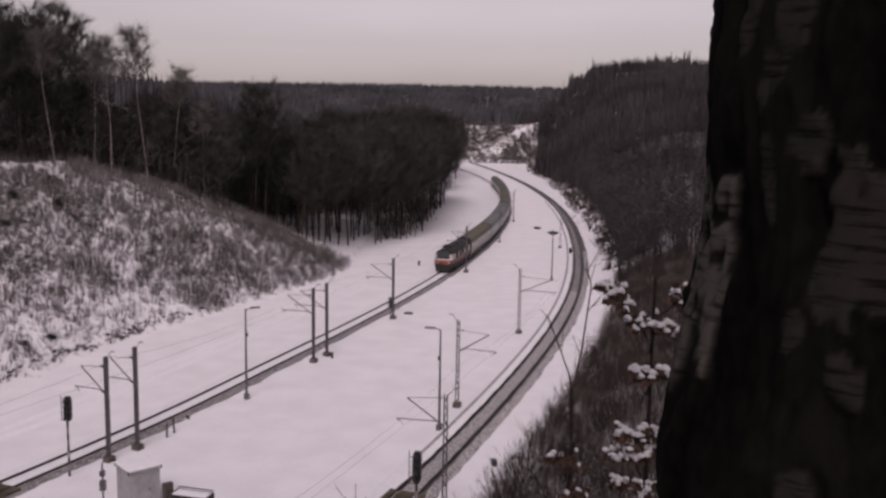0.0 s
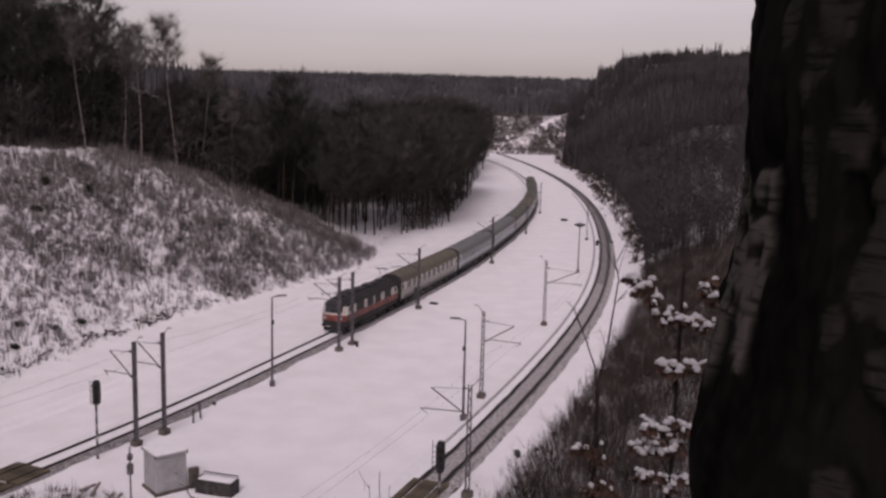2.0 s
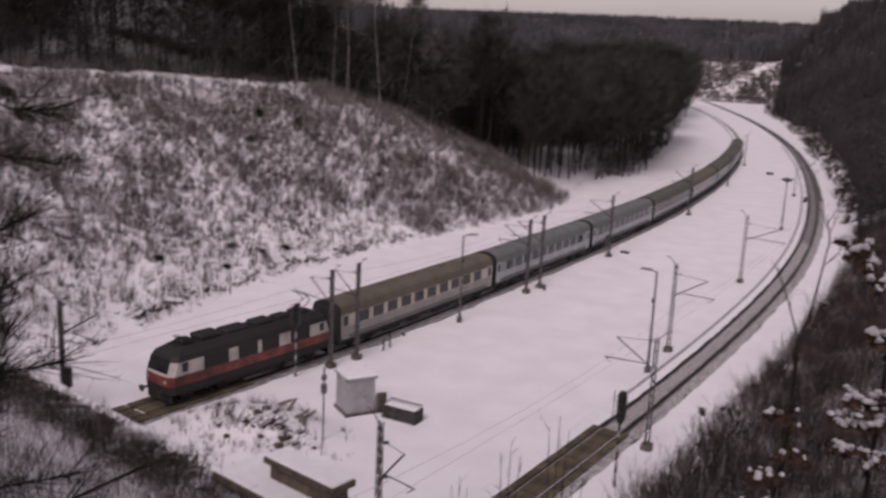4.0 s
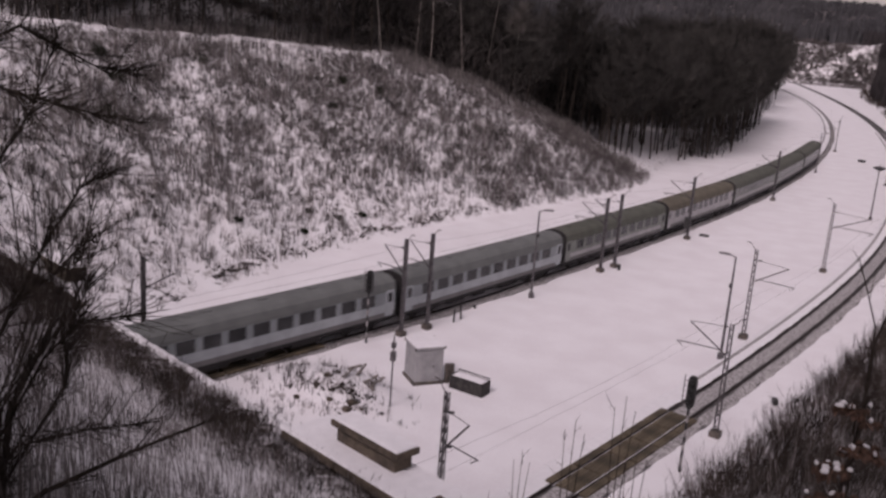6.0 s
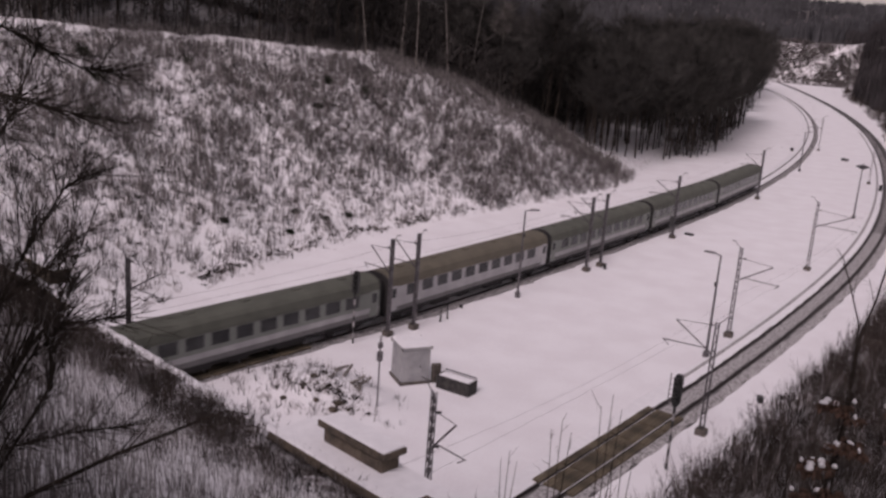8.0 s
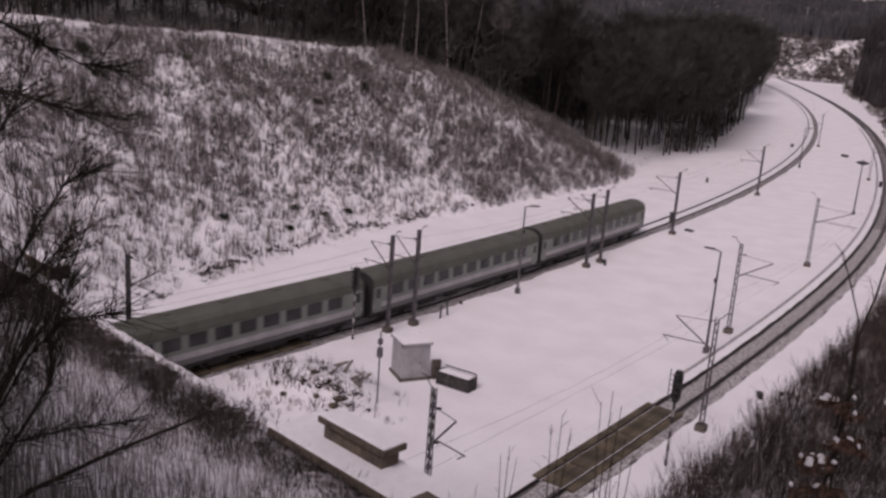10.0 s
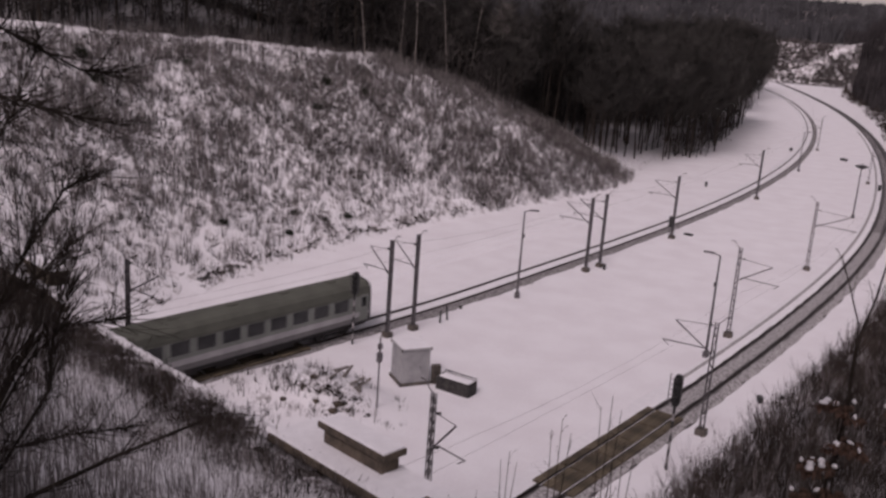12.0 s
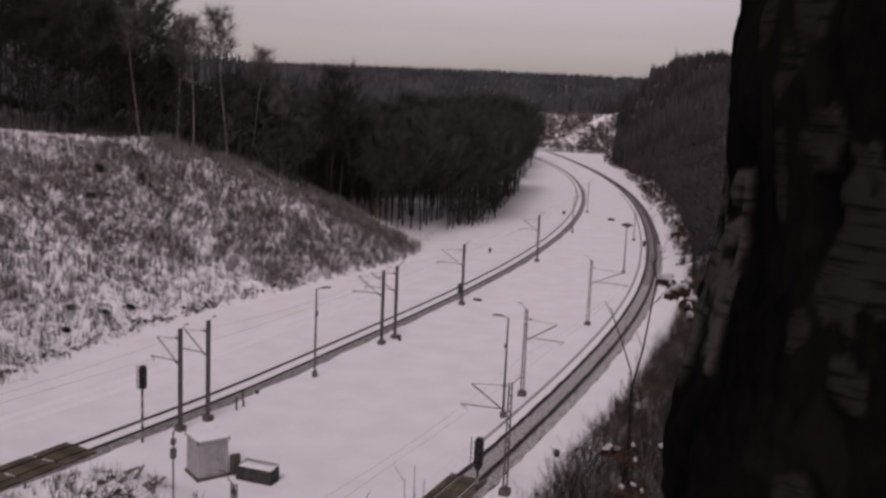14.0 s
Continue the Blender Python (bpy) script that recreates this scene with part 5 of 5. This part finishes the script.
def build_trunk():
    top = empty("old_birch", "old birch trunk with black fissured bark and pale patches", "tree", "", pose(TRUNK_X, TRUNK_Y, 23.2))
    na, nz = 200, 620
    verts, plate, pale_lit_edge, faces = [], [], [], []
    for j in range(nz + 1):
        z = 5.2 * j / 560 if j <= 560 else 5.2 + 8.8 * (j - 560) / 60
        slim = 1 - 0.8 * max(z - 5.2, 0) / 8.8
        r0 = 0.225 + 0.05 * float(smooth01(3.95, 3.45, z)) + 0.06 * float(smooth01(3.5, 1.5, z))
        edge = float(smooth01(3.55, 3.72, z) * smooth01(4.05, 3.98, z))
        for i in range(na):
            a = 2 * math.pi * i / na
            c, s = math.cos(a), math.sin(a)
            big = noise.noise(Vector((c * 1.6, s * 1.6, z * 2.6)))
            mid = noise.noise(Vector((c * 3.2 + 5 + 0.5 * big, s * 3.2, z * 3.0))) + 0.5 * noise.noise(Vector((c * 7, s * 7 + 0.6 * big, z * 8)))
            deg = math.degrees(a)
            remains = max(1 - ((deg - p[0] + p[4] * (z - p[1])) / p[2]) ** 2 - ((z - p[1]) / p[3]) ** 2 for p in PALE_PLATES)
            mid = max(remains, -0.9) + 1.0 * mid
            rid = 1 - abs(noise.noise(Vector((c * 4 + big, s * 4, z * 3.4 + 3)))) * 2.2
            fine = noise.noise(Vector((c * 13, s * 13, z * 26)))
            strip = edge * float(smooth01(-0.945, -0.975, c + 0.05 * big))
            f = float(smooth01(0.15, 0.42, mid + 0.6 * fine + 1.2 * strip))
            pale_lit_edge.append(strip * f)
            plate.append(f * float(smooth01(1.08, 0.92, rid)))
            r = r0 + 0.028 * big + 0.014 * f + 0.020 * rid * (1 - f) + 0.007 * fine
            verts.append((c * r * slim, s * r * slim, z))
    for j in range(nz):
        for i in range(na):
            k = (i + 1) % na
            faces.append((j * na + i, j * na + k, (j + 1) * na + k, (j + 1) * na + i))
    ob = mesh_ob("trunk", verts, faces, OLD_BARK_SHADED, top, smooth=True)
    crown = new("crown", BIRCH[0][4])
    crown.parent, crown.scale = top, (0.8, 0.8, 0.8)
    crown["label"] = "bare birch crown high overhead"
    at = ob.data.attributes.new("plate", "FLOAT", "POINT")
    at.data.foreach_set("value", np.array(plate, np.float32))
    at = ob.data.attributes.new("pale_lit_edge", "FLOAT", "POINT")
    at.data.foreach_set("value", np.array(pale_lit_edge, np.float32))
    return top


build_trunk()


# ---- young beech with brown leaves under snow, and bare stems near the camera ----
LEAF = mat("brown_beech_leaf", (0.06, 0.033, 0.023), (0.15, 0.085, 0.058), 0.8, 20.0, island=0.35)


def blob(verts, faces, c, rx, ry, rz, rnd, n=7, m=4):
    """A rounded, uneven cap of snow."""
    i0 = len(verts)
    for j in range(m + 1):
        f = math.pi * (0.5 * j / m)
        for i in range(n):
            a = 2 * math.pi * i / n
            w = 1 + rnd.uniform(-0.12, 0.12)
            verts.append((c[0] + math.cos(a) * math.cos(f) * rx * w, c[1] + math.sin(a) * math.cos(f) * ry * w, c[2] + math.sin(f) * rz))
    for j in range(m):
        for i in range(n):
            k = (i + 1) % n
            faces.append((i0 + j * n + i, i0 + j * n + k, i0 + (j + 1) * n + k, i0 + (j + 1) * n + i))
    faces.append(tuple(i0 + i for i in range(n))[::-1])


def leaf(verts, faces, p, d, size, rnd):
    """A folded hanging leaf of six faces."""
    side = d.cross(Vector((rnd.uniform(-1, 1), rnd.uniform(-1, 1), 0.2))).normalized()
    up = side.cross(d)
    i = len(verts)
    verts += [p, p + d * size * 0.35 + side * size * 0.28 + up * 0.01, p + d * size, p + d * size * 0.35 - side * size * 0.28 + up * 0.01, p + d * size * 0.4 - up * size * 0.08, p + d * size * 0.75 + side * size * 0.2, p + d * size * 0.75 - side * size * 0.2]
    faces += [(i, i + 1, i + 4), (i, i + 4, i + 3), (i + 1, i + 5, i + 4), (i + 4, i + 6, i + 3), (i + 5, i + 2, i + 4), (i + 4, i + 2, i + 6)]


def build_beech(x, y, branches, seed, label, snowy=0.62):
    rnd = random.Random(seed)
    base = gz(x, y)
    top = empty("beech_sapling", label, "sapling", "saplings under snow", pose(x, y, base - 0.2))
    o = Vector((x, y, base - 0.2))
    sv, sf = [], []
    height = max(b[2][2] for b in branches) - o.z + 0.2
    p = Vector((0, 0, 0))
    for k in range(6):
        q = Vector((rnd.uniform(-0.08, 0.08), rnd.uniform(-0.08, 0.08), height * (k + 1) / 6))
        limb(sv, sf, p, q, 0.05 - 0.006 * k, 0.05 - 0.006 * (k + 1), 6)
        p = q
    mesh_ob("stem", sv, sf, BARK, top)
    for a, b, c in branches:
        a, b, c = Vector(a) - o, Vector(b) - o, Vector(c) - o
        bv, bf, lv, lf, nv, nf = [], [], [], [], [], []
        root = Vector((0, 0, min(a.z, c.z) - 0.25))
        limb(bv, bf, root, b, 0.014, 0.009, 4)
        limb(bv, bf, b, a, 0.009, 0.004, 4)
        limb(bv, bf, b, c, 0.009, 0.004, 4)
        br = mesh_ob("branch", bv, bf, BARK, top)
        for s, e in ((a, b), (b, c)):
            for k in range(7):
                q = s.lerp(e, (k + rnd.random()) / 7) + Vector((rnd.gauss(0, 0.03), rnd.gauss(0, 0.08), rnd.gauss(0, 0.03)))
                for _ in range(8):
                    d = Vector((rnd.gauss(0, 0.6), rnd.gauss(0, 0.6), -0.8)).normalized()
                    leaf(lv, lf, q, d, rnd.uniform(0.06, 0.13), rnd)
                for _ in range(3):
                    if rnd.random() < snowy:
                        w = q + Vector((rnd.gauss(0, 0.035), rnd.gauss(0, 0.05), rnd.gauss(-0.005, 0.02)))
                        blob(nv, nf, w, rnd.uniform(0.02, 0.055), rnd.uniform(0.025, 0.05), rnd.uniform(0.025, 0.055), rnd)
        mesh_ob("leaves", lv, lf, LEAF, br, "withered brown leaves")["kind"] = "stuff"
        mesh_ob("snow_load", nv, nf, SNOW_CAP, br, "snow lying on the leaves", smooth=True)["kind"] = "stuff"
    return top


build_beech(1.9, 8.85, [
    ((1.44, 8.9, 25.72), (1.62, 8.85, 25.66), (1.70, 8.8, 25.45)),
    ((1.76, 8.8, 25.40), (1.97, 8.8, 25.38), (2.18, 8.75, 25.30)),
    ((2.10, 8.7, 25.78), (2.17, 8.7, 25.64), (2.34, 8.7, 25.62)),
    ((1.72, 8.85, 24.90), (1.95, 8.8, 24.86), (2.22, 8.75, 24.93)),
    ((1.60, 8.8, 24.30), (1.83, 8.8, 24.22), (2.10, 8.75, 24.27)),
    ((1.55, 8.9, 24.03), (1.78, 8.8, 24.04), (2.02, 8.8, 24.13)),
    ((1.58, 8.9, 23.76), (1.90, 8.8, 23.70), (2.06, 8.8, 23.76)),
], 41, "young beech with brown leaves under snow")
build_beech(5.2, 12.6, [
    ((4.6, 12.6, 22.3), (4.9, 12.5, 22.4), (5.3, 12.5, 22.2)),
    ((4.7, 12.6, 21.6), (5.0, 12.5, 21.7), (5.4, 12.5, 21.5)),
    ((4.9, 12.6, 21.0), (5.3, 12.5, 21.1), (5.7, 12.5, 20.9)),
], 43, "small beech with brown leaves on the slope")
build_beech(1.3, 10.1, [
    ((1.12, 10.0, 23.55), (1.27, 10.0, 23.6), (1.42, 10.0, 23.5)),
    ((1.22, 10.0, 23.1), (1.39, 10.0, 23.2), (1.55, 10.0, 23.08)),
    ((0.98, 10.0, 22.8), (1.15, 10.0, 22.9), (1.3, 10.0, 22.85)),
    ((0.95, 10.0, 22.5), (1.2, 10.0, 22.55), (1.5, 10.0, 22.6)),
], 44, "low beech with withered brown leaves on the slope", 0.12)


def build_bare_shrub(name, label, base, paths, seed, r=0.012, sprays=26):
    """Bare stems that follow the given bends, with side twigs."""
    rnd = random.Random(seed)
    top = empty(name, label, "shrub", "bare shrubs near the camera", Matrix.Translation(base))
    o = Vector(base)
    for path in paths:
        v, f = [], []
        pts = [Vector(p) - o for p in path]
        n = len(pts) - 1
        for k in range(n):
            limb(v, f, pts[k], pts[k + 1], r * (1 - 0.8 * k / (n + 0.2)), r * (1 - 0.8 * (k + 1) / (n + 0.2)), 5)
        for _ in range(sprays):
            k = rnd.randrange(n)
            s = pts[k].lerp(pts[k + 1], rnd.random())
            d = ((pts[k + 1] - pts[k]).normalized() + Vector((rnd.gauss(0, 0.5), rnd.gauss(0, 0.5), rnd.gauss(0.1, 0.5)))).normalized()
            l = rnd.uniform(0.12, 0.5)
            e = s + d * l
            limb(v, f, s, e, r * 0.3, r * 0.12, 3)
            for _ in range(3):
                g = s.lerp(e, rnd.uniform(0.3, 1))
                twig_tri(v, f, g, (d + Vector((rnd.gauss(0, 0.6), rnd.gauss(0, 0.6), rnd.gauss(0, 0.6)))).normalized(), l * 0.5, r * 0.14, rnd)
        mesh_ob("stem", v, f, BARK, top)
    return top


build_bare_shrub("bare_shrub", "leafless shrub with dark crooked branches", (-6.4, 5.0, gz(-6.4, 5.0) - 0.1), [
    ((-6.4, 5.0, gz(-6.4, 5.0) - 0.1), (-6.2, 5.2, 24.5), (-5.9, 5.5, 26.7), (-5.55, 5.77, 26.94), (-5.13, 6.14, 26.65), (-4.9, 6.32, 26.64)),
    ((-6.4, 5.0, gz(-6.4, 5.0) - 0.1), (-6.1, 5.3, 24.6), (-5.8, 5.6, 26.5), (-5.56, 5.75, 26.43), (-5.27, 6.02, 26.31), (-4.87, 6.35, 26.21)),
    ((-6.4, 5.0, gz(-6.4, 5.0) - 0.1), (-5.9, 5.5, 24.0), (-5.48, 5.83, 25.15), (-5.25, 6.04, 25.67), (-5.1, 6.15, 25.8)),
    ((-6.4, 5.0, gz(-6.4, 5.0) - 0.1), (-5.9, 5.4, 22.9), (-5.65, 5.66, 23.42), (-5.3, 6.0, 23.5), (-4.86, 6.36, 23.52)),
    ((-6.4, 5.0, gz(-6.4, 5.0) - 0.1), (-6.1, 5.2, 24.0), (-5.8, 5.5, 25.6), (-5.5, 5.8, 26.3), (-5.35, 5.95, 26.9)),
    ((-6.4, 5.0, gz(-6.4, 5.0) - 0.1), (-6.0, 5.4, 23.6), (-5.75, 5.6, 24.6), (-5.45, 5.85, 24.9), (-5.2, 6.1, 25.25)),
    ((-6.4, 5.0, gz(-6.4, 5.0) - 0.1), (-5.9, 5.5, 23.2), (-5.5, 5.85, 24.2), (-5.3, 6.05, 24.5), (-4.9, 6.3, 24.55)),
    ((-6.4, 5.0, gz(-6.4, 5.0) - 0.1), (-5.8, 5.6, 23.0), (-5.4, 5.95, 23.9), (-5.35, 6.0, 24.5), (-5.2, 6.1, 24.9)),
], 51, r=0.02, sprays=120)
_r = random.Random(57)
_base = (-6.3, 6.0, gz(-6.3, 6.0) - 0.1)
build_bare_shrub("bare_shrub", "dense leafless bush with fine dark twigs", _base, [
    (_base, (-6.25 + _r.uniform(-0.15, 0.15), 6.15, 23.4), (-6.1 + 0.1 * k * _r.random(), 6.3 + 0.03 * k, 24.3 + 0.1 * _r.random()), (-6.25 + 0.085 * k, 6.3 + 0.06 * k + _r.uniform(-0.1, 0.1), 24.75 + _r.uniform(0, 0.85)))
    for k in range(9)
], 58, r=0.016, sprays=36)
build_bare_shrub("bare_branch", "thick dark fallen branch over the slope", (-5.9, 5.4, gz(-5.9, 5.4) - 0.1), [
    ((-5.9, 5.4, gz(-5.9, 5.4) - 0.1), (-5.5, 5.81, 22.96), (-4.95, 6.25, 23.27), (-4.38, 6.69, 23.54), (-4.2, 6.9, 23.6)),
], 52, r=0.03, sprays=14)
build_bare_shrub("bare_sapling", "thin leafless sapling with two arms", (1.62, 11.9, gz(1.62, 11.9) - 0.1), [
    ((1.62, 11.9, gz(1.62, 11.9) - 0.1), (1.60, 11.9, 20.5), (1.58, 11.9, 23.0), (1.55, 11.9, 23.95), (1.38, 11.9, 24.4), (1.22, 11.9, 24.8)),
    ((1.60, 11.9, 22.4), (1.58, 11.9, 23.8), (1.68, 11.9, 24.3), (1.78, 11.9, 25.2), (1.70, 11.9, 25.5)),
], 53, r=0.02, sprays=9)


for tx, ty, tz, sd in ((-3.6, 22.0, 17.4, 81), (-2.4, 22.0, 18.3, 82), (-5.8, 26.0, 14.2, 83), (-1.96, 22.0, 17.1, 84)):
    pz = gz(tx, ty)
    rise = tz - pz
    build_bare_shrub("bare_sapling", "thin leafless sapling on the slope over the tunnels", (tx, ty, pz - 0.1), [
        ((tx, ty, pz - 0.1), (tx + 0.05 * k, ty, pz + rise * 0.45), (tx + 0.16 * k, ty + 0.05 * k, pz + rise * 0.75), (tx + 0.26 * k, ty + 0.1, tz - 0.35 * abs(k))) for k in (-1, 0, 1)
    ], sd, r=0.028, sprays=7)


# ---- rubble and felled wood on the heap by the track ----
def build_rubble():
    rnd = random.Random(61)
    spots = [(-25.4, 57.2), (-24.6, 56.7), (-25.9, 56.0), (-24.2, 57.4), (-23.8, 56.6), (-26.3, 57.6), (-24.0, 57.0)]
    for k, (x, y) in enumerate(spots):
        bm = bmesh.new()
        a = rnd.uniform(0, 3.1)
        l = rnd.uniform(0.8, 1.7)
        z = gz(x, y)
        rod(bm, (0, 0, 0), (math.cos(a) * l, math.sin(a) * l, rnd.uniform(0.0, 0.5)), 0.13, 0.09, 8)
        log = part("log", bm, PALE_BARK)
        log.matrix_world = pose(x, y, z + 0.1)
        tagged(log, "short felled log lying on the snowy heap", "log", "logs on the heap")
        bm = bmesh.new()
        box(bm, math.cos(a) * l / 2, math.sin(a) * l / 2, 0.24, 0.16, 0.16, 0.08, 0.03, None)
        part("log_snow", bm, SNOW_CAP, log, "snow on the log")
    for k in range(9):
        x, y = -26.5 + rnd.gauss(0, 2.2), 54.6 + rnd.gauss(0, 0.9)
        bm = bmesh.new()
        bmesh.ops.create_icosphere(bm, subdivisions=1, radius=rnd.uniform(0.15, 0.4))
        for v in bm.verts:
            v.co *= rnd.uniform(0.75, 1.2)
            v.co.z *= 0.7
        st = part("stone", bm, STONE)
        st.matrix_world = pose(x, y, gz(x, y) + 0.02, 0, 0, rnd.uniform(0, 360))
        tagged(st, "rough brown stone half buried in snow", "stone", "stones on the heap")


build_rubble()


def on_heap(rnd):
    return -27.5 + rnd.gauss(0, 3.2), 55.8 + rnd.gauss(0, 2.2), rnd.uniform(0.3, 0.9)


scatter("heap_weeds", "dry weeds on the snowy heap", "weeds", WEED, 190, on_heap, weed_clump, 62)


def on_heap_face(rnd):
    return -25.6 + rnd.gauss(0, 1.7), 54.9 + rnd.gauss(0, 0.6), 0.5


scatter("heap_tussocks", "dark tufts on the broken side of the heap", "weeds", BRUSH, 34, on_heap_face, low_tuft, 63)


# ---- evergreen shrubs on the bank and along its foot ----
def build_shrub(x, y, size, seed):
    rnd = random.Random(seed)
    v, f = [], []
    z = gz(x, y) - 0.1
    for _ in range(260):
        d = Vector((rnd.gauss(0, 0.6), rnd.gauss(0, 0.6), abs(rnd.gauss(0.5, 0.5)))).normalized()
        s = d * size * rnd.uniform(0.0, 0.55)
        twig_tri(v, f, s, (d + Vector((rnd.gauss(0, 0.3), rnd.gauss(0, 0.3), 0.3))).normalized(), size * rnd.uniform(0.35, 0.65), 0.05, rnd)
    ob = mesh_ob("evergreen_shrub", v, f, CONIFER)
    ob.matrix_world = pose(x, y, z)
    return tagged(ob, "small dark evergreen shrub on the snowy bank", "shrub", "shrubs on the bank")


for k, (x, y, sz) in enumerate(((-78.5, 94.0, 1.9), (-74.5, 92.0, 1.7), (-70.0, 85.0, 2.0), (-73.0, 108.0, 1.5), (-62.0, 128.0, 1.7), (-58.0, 133.0, 1.5), (-60.0, 121.0, 1.3), (-52.5, 84.5, 0.9), (-50.0, 96.0, 0.9), (-48.5, 92.0, 0.8), (-47.4, 99.0, 0.8), (-46.3, 103.0, 0.9))):
    build_shrub(x, y, sz, 70 + k)



# ---- motion of the train along the left track ----
REAR_T = (-1.0, 0.0, 1.5, 3.0, 4.0, 6.5, 7.5, 11.0, 12.5, 14.0, 15.0)
REAR_S = (282.2, 253.6, 209.6, 167.3, 140.4, 70.4, 43.0, -55.6, -95.4, -136.0, -163.5)


def rail_pose(s, back):
    """Pose of a vehicle whose middle is at s, with its pivots that far before and behind."""
    a, b = on_left(s - back), on_left(s + back)
    c, d = (a + b) / 2, b - a
    return pose(c.x * K, c.y * K, RAIL_TOP * K, 0, 0, math.degrees(math.atan2(d.y, d.x)))


def motions():
    """The rear of the locomotive passes REAR_S at REAR_T; the coaches follow at 27.5 units of the plan."""
    times = [i * 0.5 for i in range(29)]
    for i, thing in enumerate([LOCO] + COACHES):
        offset = -8.95 if i == 0 else 27.5 * (i - 0.5)
        back = 4.8 if i == 0 else 9.7
        walk(thing, [(t, rail_pose(float(spline(REAR_T, REAR_S, t)) + offset, back)) for t in times])


# ---- from plan units to metres ----
for ob in list(scene.objects):
    if ob.parent is None and ob not in (cam, sun, LOCO) and ob not in COACHES:
        ob.matrix_basis = Matrix.Scale(K, 4) @ ob.matrix_basis

motions()
